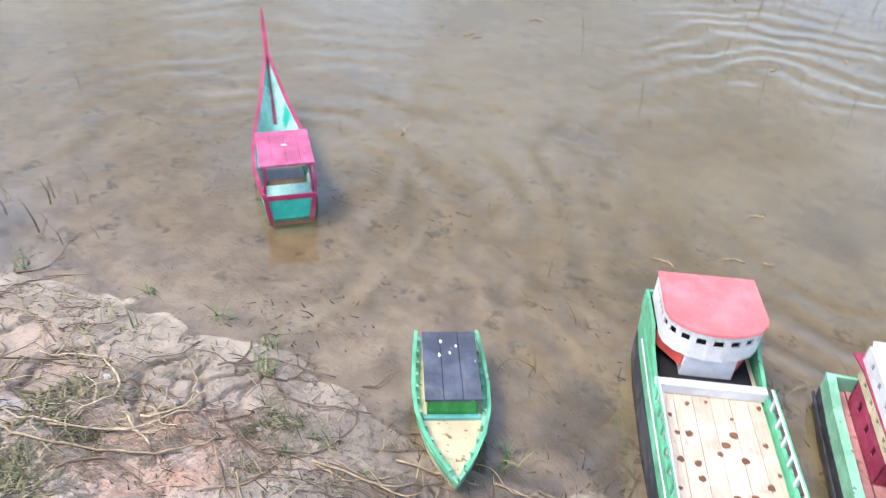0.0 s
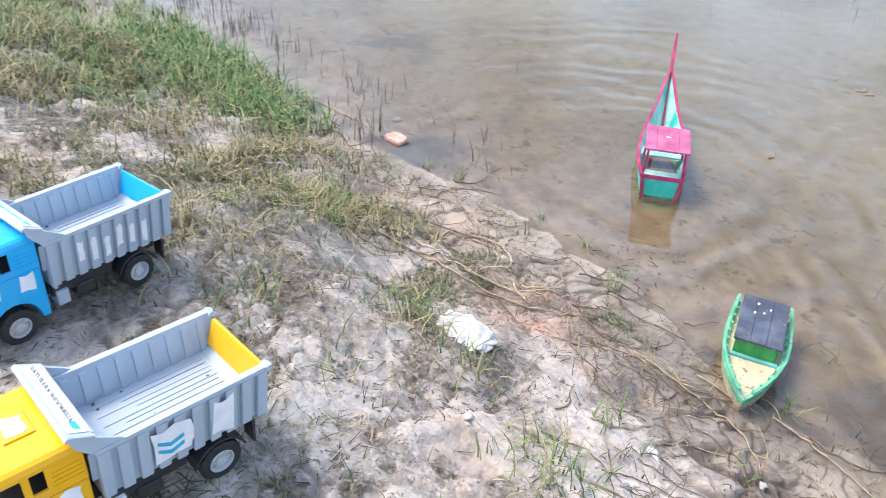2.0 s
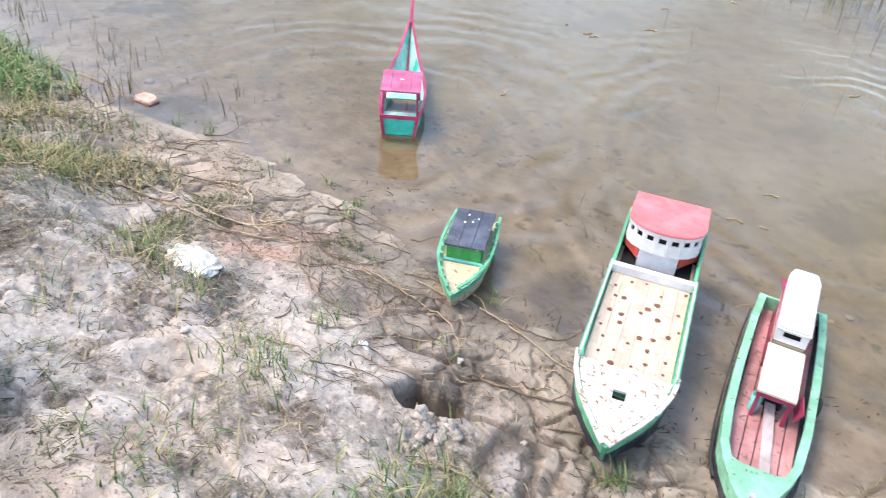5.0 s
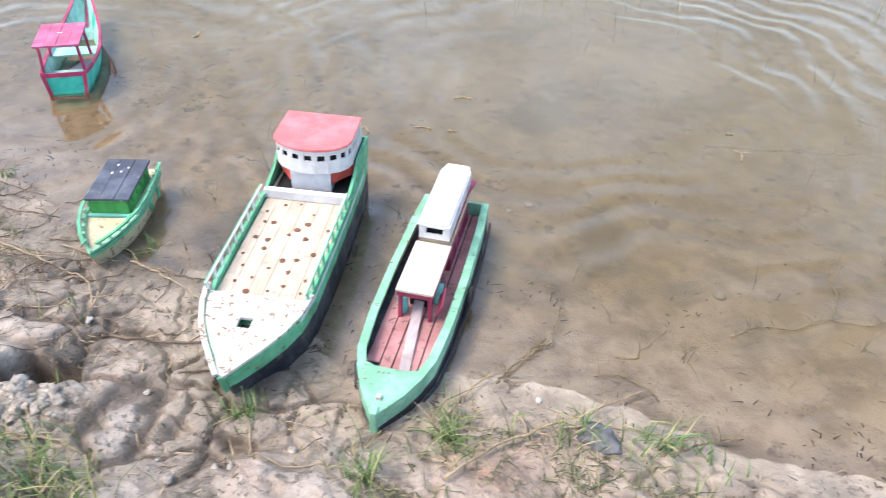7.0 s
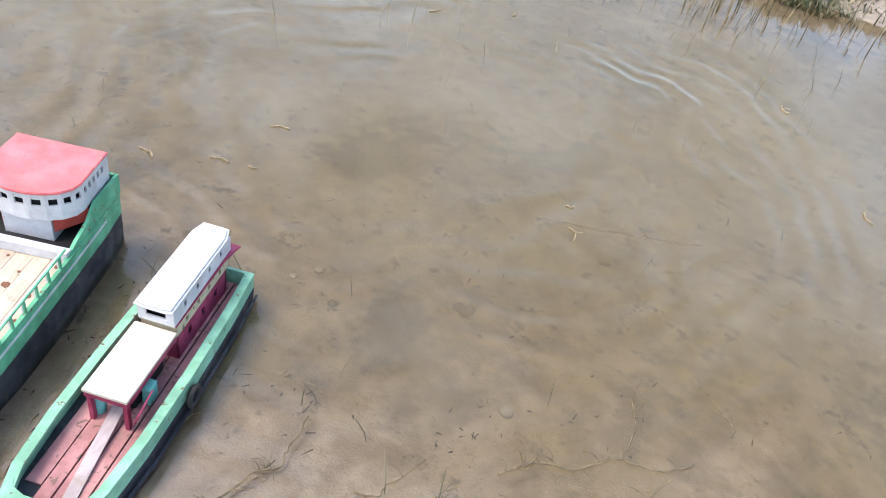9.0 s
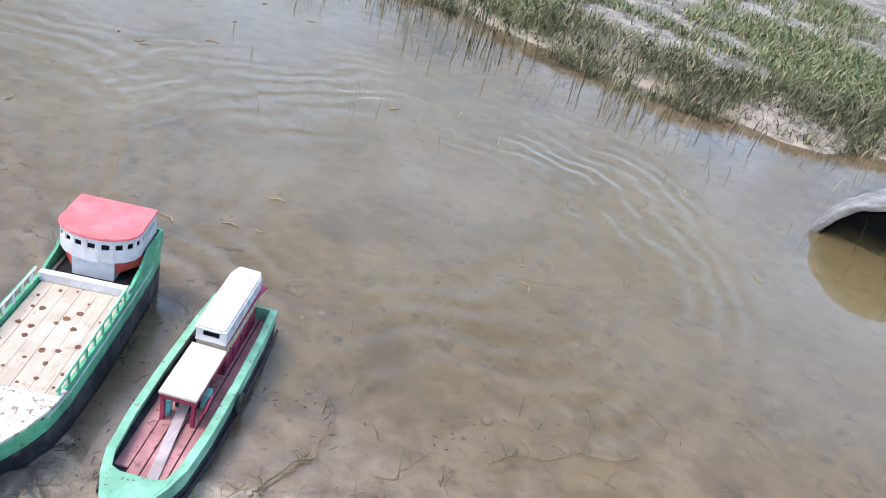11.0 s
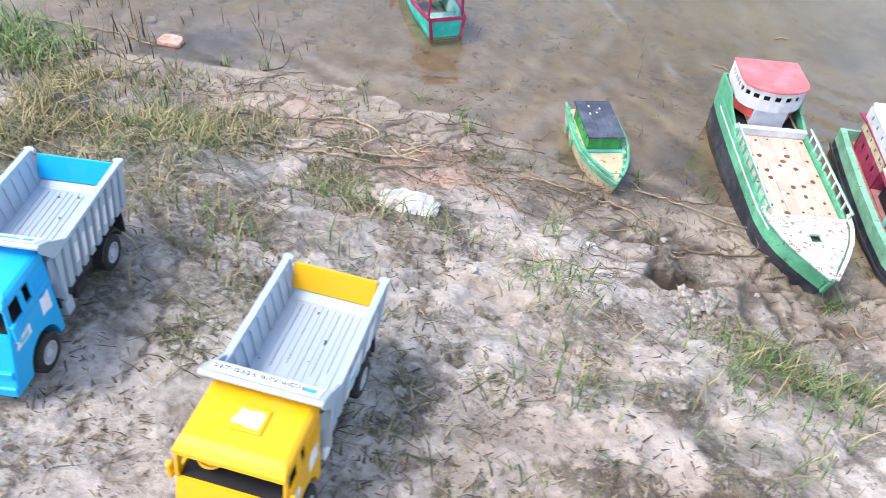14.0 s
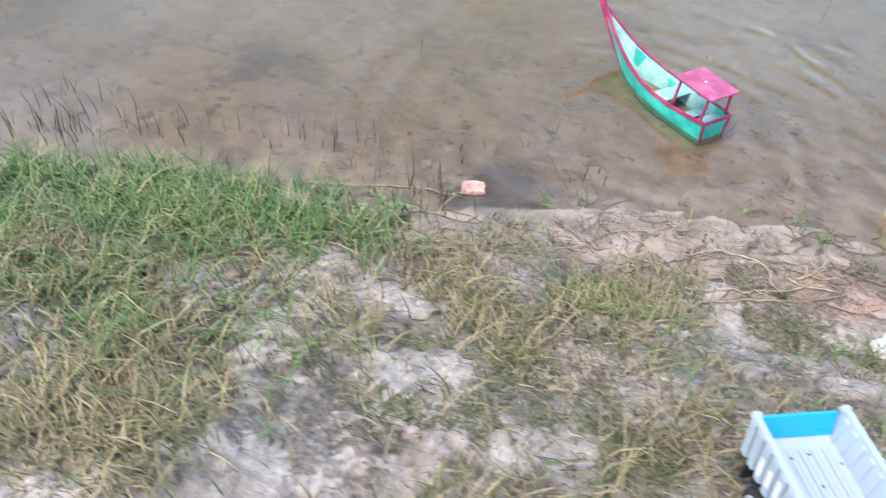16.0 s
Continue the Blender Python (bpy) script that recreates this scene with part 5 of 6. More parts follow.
        sticker(t, "x", s * 0.0702, 0.277, 0.108, 0.028, 0.034, seed + 1, s, False)
        sticker(t, "x", s * 0.0702, 0.342, 0.105, 0.042, 0.018, seed + 2, s)
        if words:
            sticker(t, "x", s * 0.0737, 0.15, 0.122, 0.062, 0.066, seed + 4, s, True, 0.106)
            sticker(t, "x", s * 0.0737, 0.074, 0.122, 0.036, 0.07, seed + 5, s, False, 0.106)
        else:
            for k in range(6):
                sticker(t, "x", s * 0.0737, 0.062 + 0.0245 * k, 0.115 + 0.006 * (k % 3), 0.011, 0.05 - 0.007 * (k % 2), seed + 6 + k, s, False, 0.106)
    return t


dump_truck("dump_truck", (-1.168, 0.58), -63.4, 0.284, M_BLUE, "blue plastic toy dump truck with a grey tipper bed", 7, "")
dump_truck("dump_truck", (-0.657, 0.632), -72.0, 0.288, M_YELLOW, "yellow plastic toy dump truck with a grey tipper bed", 3, "BATUBARA INDONESIA")


# ---- loose things on the bank ----
def lump(r, squash, rough, seed, sub=3, bm=None):
    made = bmesh.new()
    bmesh.ops.create_icosphere(made, subdivisions=sub, radius=1)
    off = Vector((seed * 3.1, seed * 1.7, 0))
    for v in made.verts:
        d = 1 + rough * noise.noise(v.co * 1.6 + off) + rough * 0.5 * noise.noise(v.co * 4 + off)
        v.co = Vector((v.co.x * r * squash[0], v.co.y * r * squash[1], v.co.z * r * squash[2])) * d
    return made


bm = lump(0.068, (1.0, 0.66, 0.36), 0.28, 5, 5)
for v in bm.verts:
    fold = noise.noise(Vector((v.co.x * 60, v.co.y * 45, 3))) + 0.4 * abs(noise.noise(v.co * 70))
    v.co.z += 0.0028 * fold
single("plastic_bag", bm, M_BAG, pose(-0.835, 1.112, gz(-0.835, 1.112) + 0.008, 4, 0, 25), "crumpled dirty white plastic bag lying on the mud", "plastic bag")
single("plastic_scrap", lump(0.017, (1.0, 0.7, 0.18), 0.4, 8), M_SCRAP, pose(-0.464, 1.311, gz(-0.464, 1.311) + 0.001), "small pale scrap of plastic pressed into mud", "litter")
bm = box(-0.034, 0.034, -0.022, 0.022, -0.016, 0.012, 0.006)
bmesh.ops.subdivide_edges(bm, edges=bm.edges, cuts=2, use_grid_fill=True)
for v in bm.verts:
    v.co += 0.006 * noise.noise_vector(v.co * 30) + 0.003 * noise.noise_vector(v.co * 90)
single("brick", bm, M_BRICK, pose(-1.93, 1.425, gz(-1.93, 1.425) + 0.010, 8, 6, 20), "worn pink brick piece at the edge of the water", "brick", "", False)
single("mud_slab", lump(0.07, (1.0, 0.6, 0.2), 0.25, 12), M_CLOD, pose(-1.92, 0.84, gz(-1.92, 0.84) + 0.004, 0, 0, 15), "flat pale lump of dried clay in the grass", "clay lump")
for x, y, r in ((0.584, 2.45, 0.016), (-0.46, 2.66, 0.01), (0.443, 1.902, 0.008), (0.05, 2.48, 0.013), (0.03, 2.42, 0.01), (-2.1, 1.5, 0.02)):
    single("pebble", lump(r, (1.0, 0.8, 0.5), 0.25, 2 + x, 2), M_STONE, pose(x, y, gz(x, y) + r * 0.3, 0, 0, x * 300), "small pale pebble on the bed of the pond", "pebble", "pebbles")
rng = random.Random(21)
for k in range(44):
    a, d = rng.uniform(0, 6.3), rng.uniform(0.0, 0.075)
    x, y = -0.2 + d * math.cos(a), 1.275 + d * 0.8 * math.sin(a)
    r = rng.uniform(0.005, 0.014)
    single("clay_clod", lump(r, (1.0, 0.8, 0.7), 1.1, k, 2), M_CLOD, pose(x, y, gz(x, y) - r * 0.1, 0, 0, rng.uniform(0, 360)), "crumbly grey clay clod heaped by the burrow", "clay clod", "clods by the burrow")
for k in range(60):
    x, y = rng.uniform(-1.3, 0.5), rng.uniform(0.75, 1.55)
    if inland(np.array([x]), np.array([y]))[0] < 0.05:
        continue
    r = rng.uniform(0.003, 0.009)
    single("clay_clod", lump(r, (1.0, 0.8, 0.5), 0.9, k, 2), M_STONE if k % 6 == 0 else M_CLOD, pose(x, y, gz(x, y) + r * 0.25, 0, 0, rng.uniform(0, 360)), "small crumb of dried clay on the bank", "clay clod", "crumbs on the bank")
single("dark_stone", lump(0.036, (1.0, 0.7, 0.3), 0.6, 31), M_SLATE, pose(0.58, 1.88, gz(0.58, 1.88) + 0.004, 0, 0, 10), "flat dark grey stone half sunk in the mud", "stone")

# half-sunk pipe by the far shore
bm = bmesh.new()
rings = []
for k in range(40):
    a = 2 * math.pi * k / 40
    w = 1 + 0.05 * noise.noise(Vector((math.cos(a) * 2, math.sin(a) * 2, 0)))
    rings.append([(r * w * math.cos(a), y, r * w * math.sin(a)) for r, y in ((0.02, 0.3), (0.27, 0.3), (0.27, 0.0), (0.3, -0.01), (0.305, 0.12), (0.3, 0.32), (0.02, 0.32))])
loft(rings + rings[:1], False, bm)
bmesh.ops.remove_doubles(bm, verts=bm.verts, dist=1e-5)
bmesh.ops.subdivide_edges(bm, edges=bm.edges, cuts=2, use_grid_fill=True)
for v in bm.verts:
    v.co += Vector((v.co.x, 0, v.co.z)).normalized() * (0.012 * noise.noise(v.co * 12) + 0.008 * noise.noise(v.co * 30))
pipe = single("concrete_pipe", bm, M_PIPE, pose(1.34, 4.4, -0.06, 0, 0, -8), "weathered grey concrete pipe half sunk in the pond", "pipe")


# added near-black lining: paints the deep shade in the pipe's mouth
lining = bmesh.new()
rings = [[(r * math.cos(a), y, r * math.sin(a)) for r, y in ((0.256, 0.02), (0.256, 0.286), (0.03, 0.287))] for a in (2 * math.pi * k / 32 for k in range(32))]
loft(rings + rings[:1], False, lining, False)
part("lining", lining, M_DARK, pipe, "near-black lining added for the shade inside the pipe", True)


def stem(name, pts, r0, r1, material, label, lift=0.004, group="stems on the bank", twigs=0, seed=0, reach=0.09):
    """A stem laid over the ground through plan points, with side twigs."""
    rng = random.Random(seed)
    line = smooth_line([(x, y, 0) for x, y in pts], 5)
    for p in line:
        p.z = max(gz(p.x, p.y), -0.004) + lift + rng.uniform(0, 0.003)
    for p in line[1:-1]:
        p.x += rng.gauss(0, r0 * 0.7)
        p.y += rng.gauss(0, r0 * 0.7)
    ob = tagged(part(name, tube(line, r0, r1, 6, None, 0.25), material, None, "", True), label, "stick", group)
    for k in range(twigs):
        p = line[rng.randrange(1, len(line) - 1)]
        a, far = rng.uniform(0, 6.3), rng.uniform(0.3, 1.0) * reach
        q = [p, p + Vector((math.cos(a) * far * 0.5, math.sin(a) * far * 0.5, 0.010)), p + Vector((math.cos(a + 0.4) * far, math.sin(a + 0.4) * far, rng.uniform(0.0, 0.03)))]
        part("twig", tube(smooth_line(q, 3), r1 * 1.0, r1 * 0.45, 5), material, ob, "", True)
    return ob


PALE = "long pale dry stem lying on the mud"
ROOT = "dark thin root trailing over the mud"
stem("dry_stem", [(-1.40, 0.86), (-1.37, 0.96), (-1.335, 1.05), (-1.28, 1.14), (-1.19, 1.2), (-1.11, 1.22), (-1.02, 1.28), (-0.93, 1.33), (-0.89, 1.42)], 0.0028, 0.0018, M_STRAW, PALE, 0.006, twigs=5, seed=1)
stem("dry_stem", [(-1.12, 1.26), (-1.02, 1.35), (-0.97, 1.47)], 0.0021, 0.0013, M_STRAW, PALE, 0.006, twigs=6, seed=2)
stem("dry_stem", [(-0.74, 1.49), (-0.6, 1.53), (-0.49, 1.55), (-0.42, 1.53), (-0.36, 1.49)], 0.0022, 0.0014, M_STRAW, PALE, 0.006, twigs=6, seed=3)
stem("dry_stem", [(-0.64, 1.59), (-0.56, 1.62), (-0.5, 1.64)], 0.0021, 0.0013, M_STRAW, PALE, 0.006, seed=4)
stem("dry_stem", [(-0.48, 1.66), (-0.4, 1.67), (-0.33, 1.675), (-0.25, 1.67), (-0.18, 1.68)], 0.0021, 0.0013, M_STRAW, PALE, 0.006, twigs=3, seed=5)
stem("root", [(-0.29, 1.47), (-0.22, 1.51), (-0.14, 1.58), (-0.08, 1.62)], 0.003, 0.0018, M_TWIG, ROOT, twigs=3, seed=6)
stem("dry_stem", [(0.52, 1.86), (0.58, 1.92), (0.66, 1.97)], 0.0021, 0.0013, M_STRAW, PALE, 0.006, twigs=1, seed=7)
stem("dry_stem", [(-0.14, 1.2), (-0.09, 1.26), (-0.03, 1.28)], 0.003, 0.0018, M_STRAW, PALE, 0.006, twigs=2, seed=8)
stem("water_weed", [(0.66, 2.3), (0.70, 2.37), (0.76, 2.41), (0.80, 2.48), (0.88, 2.52), (0.92, 2.58)], 0.002, 0.0013, M_WEED, "dark weed stem with shoots lying in shallow water", 0.008, twigs=12, seed=9, reach=0.04)
stem("water_weed", [(0.81, 2.52), (0.795, 2.58), (0.76, 2.64), (0.75, 2.7)], 0.0015, 0.001, M_WEED, "thin weed stem lying in shallow water", 0.004, twigs=5, seed=10, reach=0.04)
for px, py, turn in ((0.5, 2.1, 0.6), (0.95, 2.7, 1.9), (0.62, 2.05, 2.6), (1.05, 2.45, 0.2), (0.36, 2.02, 1.1), (0.2, 2.0, 2.2)):
    stem("water_weed", [(px + s * math.cos(turn + 5 * s) + 0.012 * math.sin(60 * s), py + s * math.sin(turn + 5 * s)) for s in (0, 0.03, 0.06, 0.1, 0.14)], 0.0016, 0.001, M_WEED,
         "thin weed stem lying in shallow water", 0.003, twigs=5, seed=int(px * 100), reach=0.035)
stem("water_weed", [(0.3, 3.0), (0.45, 3.1), (0.6, 3.2), (0.66, 3.25)], 0.0025, 0.0015, M_TWIG, "sunken dark branch with pale shoots", -0.004, twigs=4, seed=13, reach=0.04)
stem("dry_stem", [(-2.08, 1.22), (-2.0, 1.26), (-1.9, 1.25), (-1.85, 1.27)], 0.003, 0.0016, M_TWIG, ROOT, 0.012, twigs=8, seed=14)
stem("dry_stem", [(-2.4, 1.25), (-2.25, 1.3), (-2.1, 1.36), (-1.95, 1.38)], 0.0024, 0.0014, M_STRAW, PALE, 0.004, twigs=3, seed=15)
stem("dry_stem", [(-1.75, 0.95), (-1.65, 0.93), (-1.5, 0.95), (-1.42, 0.98)], 0.0021, 0.0013, M_STRAW, PALE, 0.008, twigs=2, seed=16)
rng = random.Random(33)
for k in range(105):
    x = rng.uniform(-2.0, 0.35) if k % 8 == 0 else rng.uniform(-2.0, -0.4)
    y = np.interp(x, [p[0] for p in SHORE], [p[1] for p in SHORE]) - (rng.uniform(-0.05, 0.6) if k % 2 else rng.gauss(0.2, 0.07))
    a, far = rng.gauss(0.3, 0.75), rng.uniform(0.06, 0.24)
    pts = [(x + far * s * math.cos(a + 0.5 * math.sin(s * 3 + k)), y + far * s * math.sin(a + 0.5 * math.sin(s * 3 + k))) for s in (0, 0.35, 0.7, 1.0)]
    dark = k % 5 > 0
    stem("root" if dark else "dry_stem", pts, rng.uniform(0.001, 0.002), 0.0007, M_TWIG if dark else M_STRAW, ROOT if dark else PALE, 0.002, twigs=rng.randrange(0, 4), seed=50 + k)


# ---- grass, reeds, litter ----
def blade_mesh(name, roots, height, lean, width, material, label, category, seed, curl=1.0, lift=-0.003):
    """Many bent blades in one mesh: three quads and a tip each."""
    rng = np.random.default_rng(seed)
    k = len(roots)
    x, y = roots[:, 0], roots[:, 1]
    z = np.maximum(land(x, y), -0.12) + lift
    h = height * rng.uniform(0.5, 1.25, k)
    a = rng.uniform(0, 2 * np.pi, k)
    le = lean * rng.uniform(0.3, 1.3, k)
    w = width * rng.uniform(0.6, 1.3, k)
    dx, dy = np.cos(a), np.sin(a)
    s = np.array([0.0, 0.4, 0.75, 1.0])
    vs = []
    for q, ww in zip(s, (1.0, 0.85, 0.55, 0.0)):
        out = le * h * q ** (1 + curl)
        up = h * q * np.sqrt(np.clip(1 - 0.45 * (le * q) ** 2, 0.1, 1))
        for side in ((-1, 1) if ww else (0,)):
            vs.append(np.stack([x + dx * out - dy * w * ww * 0.5 * side, y + dy * out + dx * w * ww * 0.5 * side, z + up], -1))
    co = np.stack(vs, 1).reshape(-1, 3)
    base = np.arange(k)[:, None] * 7
    quads = np.concatenate([base + np.array([[0, 1, 3, 2]]), base + np.array([[2, 3, 5, 4]])], 0)
    tips = base + np.array([[4, 5, 6]])
    me = bpy.data.meshes.new(name)
    me.from_pydata(co.tolist(), [], quads.tolist() + tips.tolist())
    me.materials.append(material)
    return tagged(new(name, me), label, category, "", "stuff")


def scatter(k, seed, x0, x1, y0, y1, dens):
    rng = np.random.default_rng(seed)
    p = np.stack([rng.uniform(x0, x1, k * 4), rng.uniform(y0, y1, k * 4)], -1)
    keep = rng.uniform(0, 1, len(p)) < dens(p[:, 0], p[:, 1])
    return p[keep][:k]


def bank(x, y):
    d = inland(x, y)
    edge = np.interp(x, [-6, -3.2, -2.5, -2.1, -1.95], [1, 1, 0.95, 0.6, 0])
    return edge * (d > -0.02) * np.clip(1.15 - d * 1.15, 0, 1) * (0.45 + 0.6 * lattice(x, y, 5, 21) + 0.6 * lattice(x, y, 11, 36)).clip(0.05, 1)


def straw_bank(x, y):
    d = inland(x, y)
    m = np.interp(x, [-6, -3, -2.2, -1.7, -1.3, -1.0], [1, 1, 0.9, 0.7, 0.4, 0.0])
    return m * np.clip((d - 0.1) * 3, 0, 1) * np.clip(2.0 - d, 0.2, 1) * (0.3 + 0.35 * blob(x, y, -2.3, 0.8, 0.4) - 0.45 * blob(x, y, -1.75, 0.25, 0.4) + 1.0 * lattice(x, y, 3.5, 22) + 0.7 * lattice(x, y, 9, 35)).clip(0.03, 1)


def spots(x, y):
    v = np.zeros_like(x)
    for cx, cy, r, s in ((-0.05, 1.17, 0.085, 1.3), (0.06, 1.17, 0.07, 1.0), (0.15, 1.18, 0.06, 0.9), (0.24, 1.19, 0.07, 0.9), (-0.93, 1.03, 0.06, 0.8), (-1.51, 1.03, 0.09, 1.0), (-1.33, 0.82, 0.08, 0.7), (0.38, 1.7, 0.045, 0.9), (0.06, 1.52, 0.025, 0.9), (-0.53, 1.27, 0.06, 0.5), (-0.44, 1.06, 0.06, 0.7), (-1.5, 1.05, 0.1, 1.0), (-1.36, 1.0, 0.07, 0.6), (-0.46, 1.07, 0.07, 0.4), (-0.85, 1.03, 0.05, 0.5), (-0.72, 1.08, 0.06, 0.35), (0.35, 1.76, 0.05, 0.5),
                         (0.28, 1.57, 0.05, 0.3), (0.33, 1.55, 0.025, 0.8), (0.05, 1.53, 0.02, 0.6), (-0.78, 0.8, 0.06, 0.5), (-1.03, 0.95, 0.05, 0.35), (0.55, 1.84, 0.05, 0.35), (0.75, 1.97, 0.07, 0.4), (0.46, 1.78, 0.03, 0.9), (0.65, 1.93, 0.03, 0.9), (0.9, 2.08, 0.05, 0.8), (-0.41, 1.43, 0.04, 0.4), (-0.3, 0.85, 0.12, 0.3), (0.0, 0.95, 0.12, 0.3), (-1.0, 0.75, 0.07, 0.4),
                         (-1.27, 1.5, 0.05, 0.35), (-0.95, 1.58, 0.04, 0.3), (-1.75, 1.25, 0.08, 0.4)):
        v += s * blob(x, y, cx, cy, r)
    return (v * (0.6 + 0.6 * lattice(x, y, 25, 23))).clip(0, 1)


def anywhere(x, y):
    d = inland(x, y)
    return (d > 0.02) * np.where((x > -0.4) & (y > 1.1), 0.3, 1.0) * (1 - 0.65 * plates(x, y, d)) * (0.25 + 0.8 * lattice(x, y, 5, 24) + 0.5 * lattice(x, y, 15, 34)).clip(0.04, 1)


def mats(x, y):
    d = inland(x, y)
    return (d > 0.12) * np.where((x > -0.4) & (y > 1.1), 0.4, 1.0) * (1 - 0.85 * plates(x, y, d)) * (1.6 * lattice(x, y, 3.1, 27) + 0.9 * lattice(x, y, 9, 28) - 0.3 + 0.75 * blob(x, y, -1.25, 0.25, 0.45) + 0.6 * blob(x, y, -0.7, 0.4, 0.35) + 0.6 * blob(x, y, -0.95, 0.75, 0.12) + 0.6 * blob(x, y, -0.7, 0.9, 0.12)).clip(0, 1) * (1 - blob(x, y, -0.9, 0.9, 0.1)) * (1 - blob(x, y, -0.45, 1.12, 0.13))


def far_edge(x, y):
    f = beyond(x, y)
    return (f > -0.2) * (f < 0.4) * (0.45 + 0.6 * lattice(x, y, 3, 30)).clip(0.05, 1)


def far_side(x, y):
    f = beyond(x, y)
    return (f > -0.03) * (0.45 + 0.9 * lattice(x, y, 1.6, 25) + 0.5 * lattice(x, y, 5, 29)).clip(0.03, 1)


def shallows(x, y):
    d = inland(x, y)
    return (d < 0.02) * (d > -1.3) * np.exp(d / 0.45) * (0.2 + 1.2 * lattice(x, y, 4.5, 31)).clip(0.02, 1)


blade_mesh("sunken_litter", scatter(6000, 11, -2.4, 1.8, 1.1, 3.6, shallows), 0.006, 3.6, 0.0036, M_LITTER, "dark plant bits lying on the bed of the shallows", "litter", 11, 0.4, 0.001)
blade_mesh("bank_grass", scatter(16000, 1, -4.6, -1.85, -0.3, 1.4, bank), 0.08, 1.25, 0.0042, M_GRASS, "dense short green grass on the mud bank", "grass", 1)
blade_mesh("dry_grass", scatter(36000, 2, -4.8, -0.9, -0.6, 1.4, straw_bank), 0.06, 1.3, 0.0034, M_DRY, "sparse straw-coloured dry grass on the mud bank", "dry grass", 2)
blade_mesh("grass_patches", scatter(9500, 3, -1.9, 0.9, 0.6, 2.0, spots), 0.05, 0.9, 0.0032, M_GRASS, "small scattered tufts of green grass on mud", "grass", 3)
blade_mesh("dry_wisps", scatter(7000, 4, -1.8, 0.8, 0.0, 1.9, spots), 0.055, 1.35, 0.0026, M_DRY, "dry wisps of grass among the tufts", "dry grass", 4)
blade_mesh("plant_litter", scatter(36000, 5, -2.6, 0.9, -0.1, 2.1, anywhere), 0.010, 3.2, 0.0030, M_LITTER, "dark bits of dead leaf and stem strewn on mud", "litter", 5, 0.4)


def drift(x, y):
    d = inland(x, y)
    return (d > 0.01) * np.interp(x, [-0.5, -0.25], [1, 0.12]) * (np.exp(-((d - 0.22) / 0.13) ** 2) + 0.25) * (0.1 + 1.1 * lattice(x, y, 6, 37) + 0.6 * lattice(x, y, 16, 38)).clip(0.03, 1)


blade_mesh("dead_stems", scatter(3600, 15, -2.3, 0.6, 0.2, 2.0, drift), 0.02, 2.8, 0.0019, M_LITTER, "tangle of thin dead brown stems washed up on the bank", "dead stems", 15, 0.5, 0.001)
blade_mesh("grass_mats", scatter(38000, 9, -2.2, 0.9, -0.2, 1.9, mats), 0.026, 1.9, 0.0028, M_MAT, "low mats of wilted olive grass on mud", "grass", 9, 0.6)
blade_mesh("far_grass", scatter(30000, 6, -3, 3.6, 5.2, 9.0, far_side), 0.075, 1.3, 0.009, M_FARG, "green grass on the far bank", "grass", 6)
blade_mesh("far_edge_grass", scatter(17000, 10, -3, 3.6, 5.0, 6.9, far_edge), 0.09, 1.2, 0.009, M_MAT, "wilted grass hanging over the edge of the far bank", "grass", 10)
blade_mesh("far_dry_grass", scatter(14000, 7, -3, 3.6, 5.2, 9.0, far_side), 0.075, 1.7, 0.008, M_DRY, "straw-coloured dry grass on the far bank", "dry grass", 7)


def near_reeds(x, y):
    d = inland(x, y)
    left = np.exp(-((-d - 0.1) / 0.2) ** 2) * (x < -1.6) * np.interp(x, [-2.4, -1.6], [1, 0.2]) * (0.3 + 0.9 * lattice(x, y, 6, 26)).clip(0.05, 1)
    return (d < 0.05) * (left + 0.006).clip(0, 1)


def far_reeds(x, y):
    f = beyond(x, y)
    return (f < 0.05) * (f > -2.2) * (np.exp(-((f + 0.3) / 0.55) ** 2) * (0.35 + 0.9 * lattice(x, y, 2.2, 26)).clip(0, 1) + 0.05 * (lattice(x, y, 4, 27) > 0.2))


blade_mesh("reeds", scatter(4500, 8, -4.5, 1.6, 1.0, 2.6, near_reeds), 0.085, 0.5, 0.0035, M_REED, "thin dark reed stalks standing in shallow water", "reeds", 8)
def stubs(x, y):
    f = beyond(x, y)
    return (f < 0) * np.interp(f, [-2.6, -1.6, -0.5], [0.0, 0.25, 1.0]) * (0.1 + 1.2 * lattice(x, y, 2.6, 39) + 0.6 * lattice(x, y, 7, 40)).clip(0.02, 1)


blade_mesh("reed_stubs", scatter(1500, 19, -3.0, 2.4, 2.9, 5.6, stubs), 0.075, 0.8, 0.0045, M_REED, "short dark broken reed stubs in shallow water", "reeds", 19)
blade_mesh("reeds", scatter(2600, 18, -4.5, 3.0, 3.0, 6.6, far_reeds), 0.17, 0.32, 0.006, M_REED, "thin dark reed stalks standing in shallow water", "reeds", 18, 1.6)


def grass_tuft(x, y, count, height, seed, material, label):
    rng = np.random.default_rng(seed)
    roots = np.stack([x + rng.normal(0, 0.008, count), y + rng.normal(0, 0.008, count)], -1)
    ob = blade_mesh("grass_tuft", roots, height, 1.25, 0.0026, material, label, "grass", seed)
    return tagged(ob, label, "grass", "single tufts", "")


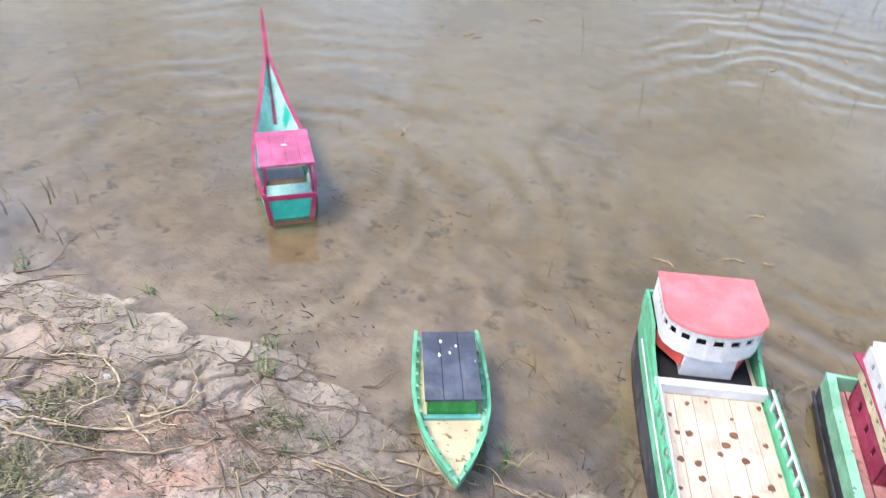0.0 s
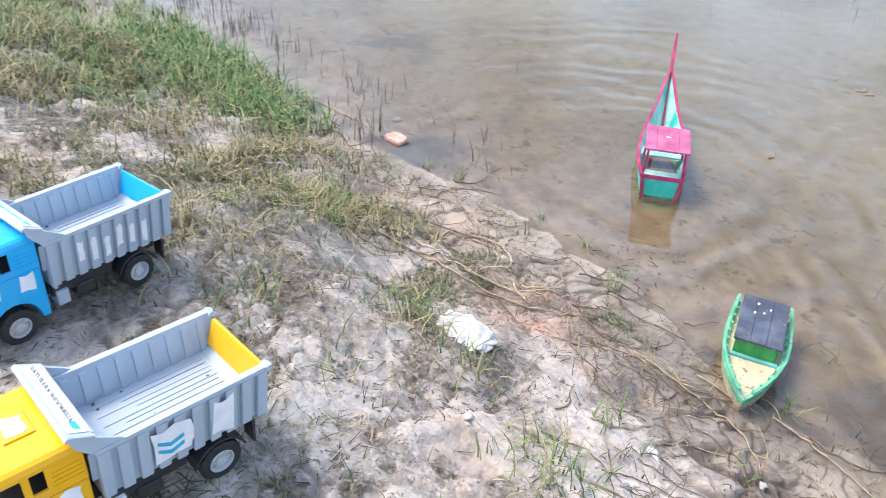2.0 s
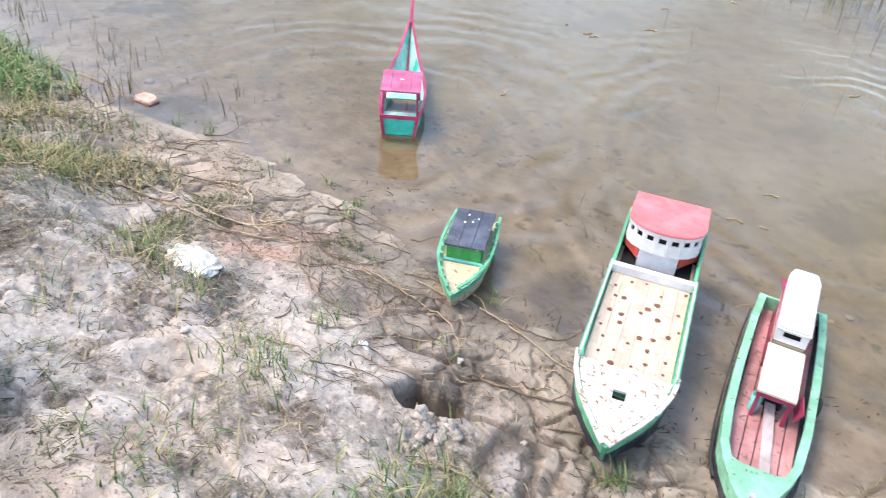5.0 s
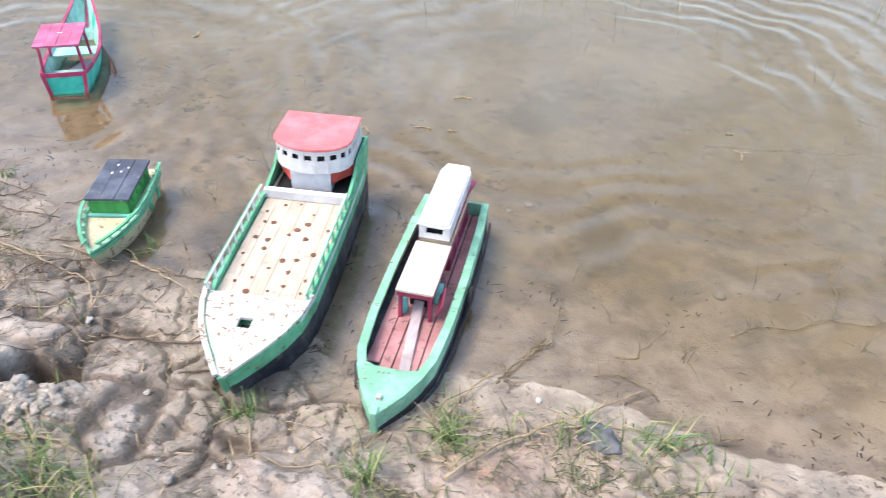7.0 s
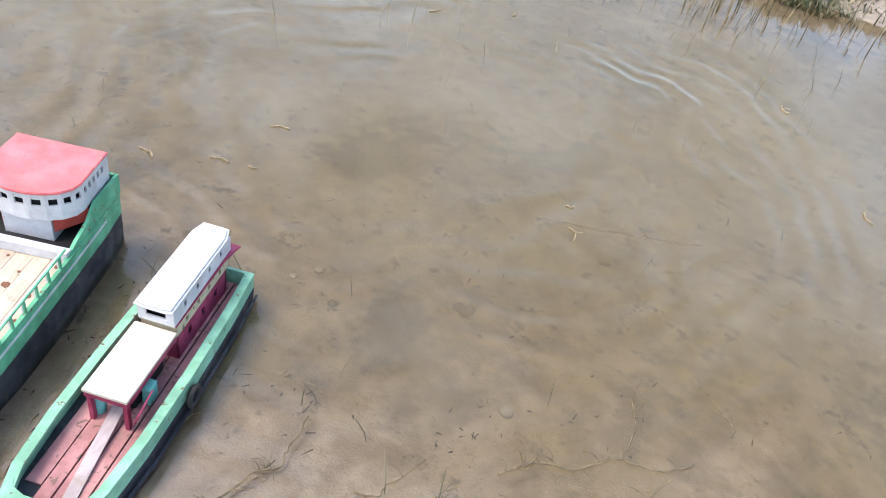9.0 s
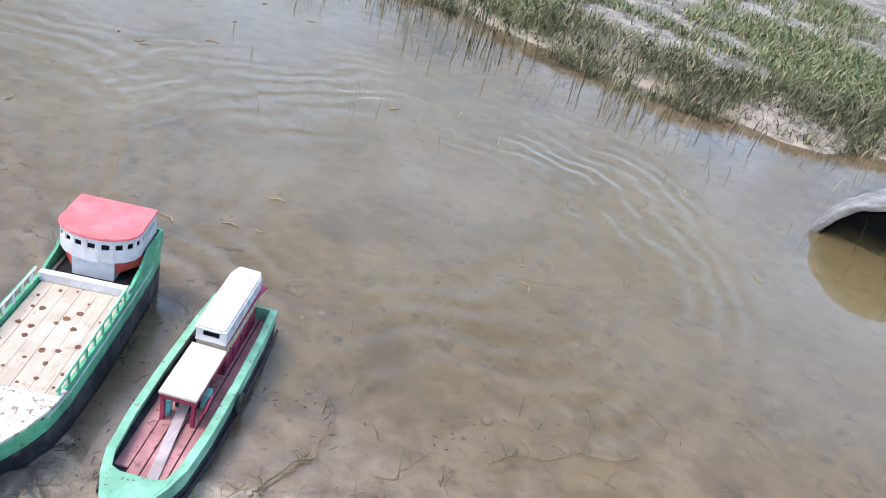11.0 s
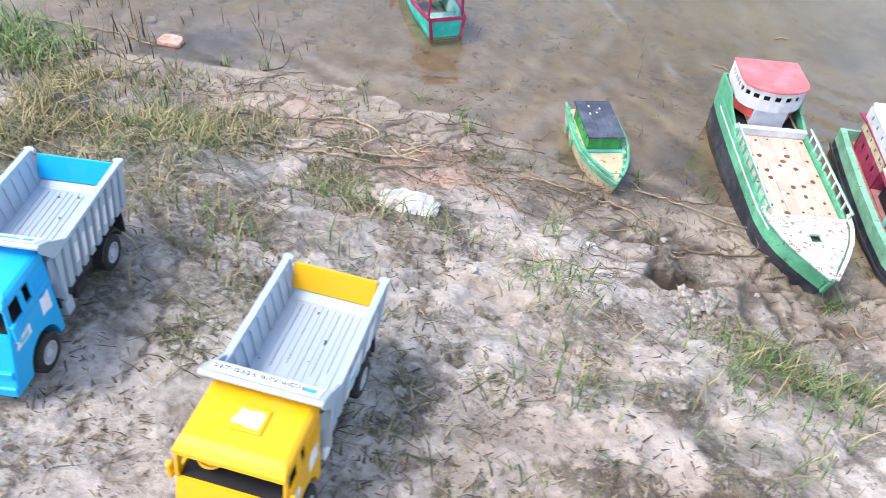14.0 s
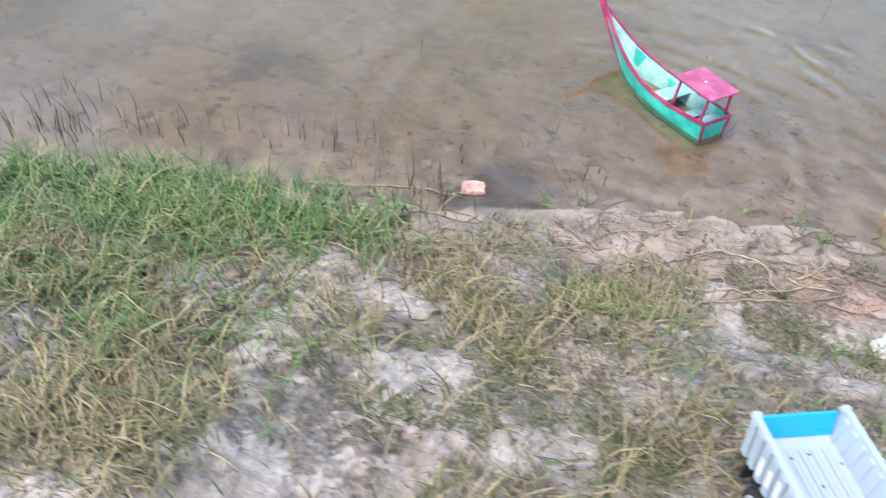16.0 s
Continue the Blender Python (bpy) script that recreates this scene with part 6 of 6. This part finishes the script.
for k, (x, y, count, height) in enumerate(((-0.568, 1.957, 9, 0.05), (-0.637, 1.921, 7, 0.045), (-0.144, 2.2, 9, 0.05), (-0.488, 1.711, 16, 0.045), (0.059, 1.531, 24, 0.05), (0.38, 1.706, 34, 0.06), (0.339, 1.544, 34, 0.06), (0.553, 1.88, 22, 0.055), (0.678, 1.948, 34, 0.06),
                                           (-1.16, 1.66, 12, 0.04), (-1.02, 1.67, 14, 0.04), (-1.34, 1.62, 10, 0.045), (-1.62, 1.5, 12, 0.05), (-1.72, 1.44, 14, 0.05), (0.885, 2.482, 10, 0.045), (0.613, 2.198, 8, 0.04), (-0.559, 2.136, 6, 0.045))):
    wet = k in (0, 1, 2, 14, 15, 16)
    grass_tuft(x, y, count, height, 200 + k, M_DRY if wet else M_GRASS, "few pale blades standing in shallow water" if wet else "small green tuft of grass at the edge of the pond")
KNOTTY = "knotty pale weed stem with side shoots on wet mud"
stem("weed_stem", [(0.438, 1.614), (0.452, 1.737), (0.495, 1.838), (0.538, 1.927), (0.589, 2.049)], 0.0032, 0.0018, M_STRAW, KNOTTY, 0.012, twigs=14, seed=301, reach=0.05)
stem("weed_stem", [(0.36, 1.88), (0.36, 1.922), (0.362, 1.993), (0.368, 2.049)], 0.0026, 0.0014, M_WEED, KNOTTY, 0.012, twigs=12, seed=302, reach=0.035)
stem("weed_stem", [(0.34, 1.73), (0.334, 1.821), (0.333, 1.897)], 0.0026, 0.0014, M_STRAW, KNOTTY, 0.012, twigs=8, seed=303, reach=0.045)
stem("weed_stem", [(0.7, 1.93), (0.73, 2.0), (0.78, 2.06)], 0.0026, 0.0014, M_WEED, KNOTTY, 0.012, twigs=12, seed=304, reach=0.045)
rng = random.Random(77)
for k in range(18):
    x, y, a = rng.uniform(-1.9, 1.0), rng.uniform(2.35, 4.3), rng.uniform(0, 6.3)
    far = rng.uniform(0.02, 0.06)
    stem("floating_straw", [(x + far * q * math.cos(a + 0.8 * q), y + far * q * math.sin(a + 0.8 * q)) for q in (0, 0.5, 1.0)], 0.0024, 0.0014, M_STRAW, "short pale bit of straw afloat on the pond", 0.005, "straws afloat", twigs=k % 3 == 0, seed=400 + k, reach=0.03)
for k, (x, y) in enumerate(((0.652, 3.179), (0.58, 3.15), (0.70, 3.24), (0.379, 3.25))):
    grass_tuft(x, y, 3, 0.09, 260 + k, M_DRY, "two or three pale stalks standing in the pond")
stem("dry_stem", [(-1.366, 1.090), (-1.301, 1.190), (-1.170, 1.240), (-1.044, 1.320), (-0.961, 1.438)], 0.0024, 0.0014, M_REEDY, PALE, 0.008, twigs=4, seed=500, reach=0.07)
stem("dry_stem", [(-1.103, 1.295), (-1.114, 1.386), (-1.225, 1.426), (-1.322, 1.364)], 0.0024, 0.0014, M_REEDY, PALE, 0.008, twigs=5, seed=501, reach=0.07)
stem("dry_stem", [(-1.035, 1.375), (-0.989, 1.406), (-0.996, 1.490)], 0.0024, 0.0014, M_REEDY, PALE, 0.008, twigs=6, seed=502, reach=0.07)
stem("dry_stem", [(-1.368, 1.111), (-1.472, 1.171)], 0.0024, 0.0014, M_REEDY, PALE, 0.008, twigs=4, seed=503, reach=0.07)
stem("dry_stem", [(-1.055, 1.363), (-0.951, 1.334)], 0.0024, 0.0014, M_REEDY, PALE, 0.008, twigs=5, seed=504, reach=0.07)
stem("root", [(-1.042, 1.551), (-0.975, 1.630), (-0.856, 1.678)], 0.0024, 0.0014, M_TWIG, ROOT, 0.008, twigs=6, seed=505, reach=0.07)
stem("root", [(-0.955, 1.599), (-0.874, 1.574), (-0.743, 1.647)], 0.0024, 0.0014, M_TWIG, ROOT, 0.008, twigs=4, seed=506, reach=0.07)
stem("root", [(-1.474, 1.127), (-1.415, 1.239), (-1.240, 1.408)], 0.0024, 0.0014, M_TWIG, ROOT, 0.008, twigs=5, seed=507, reach=0.07)
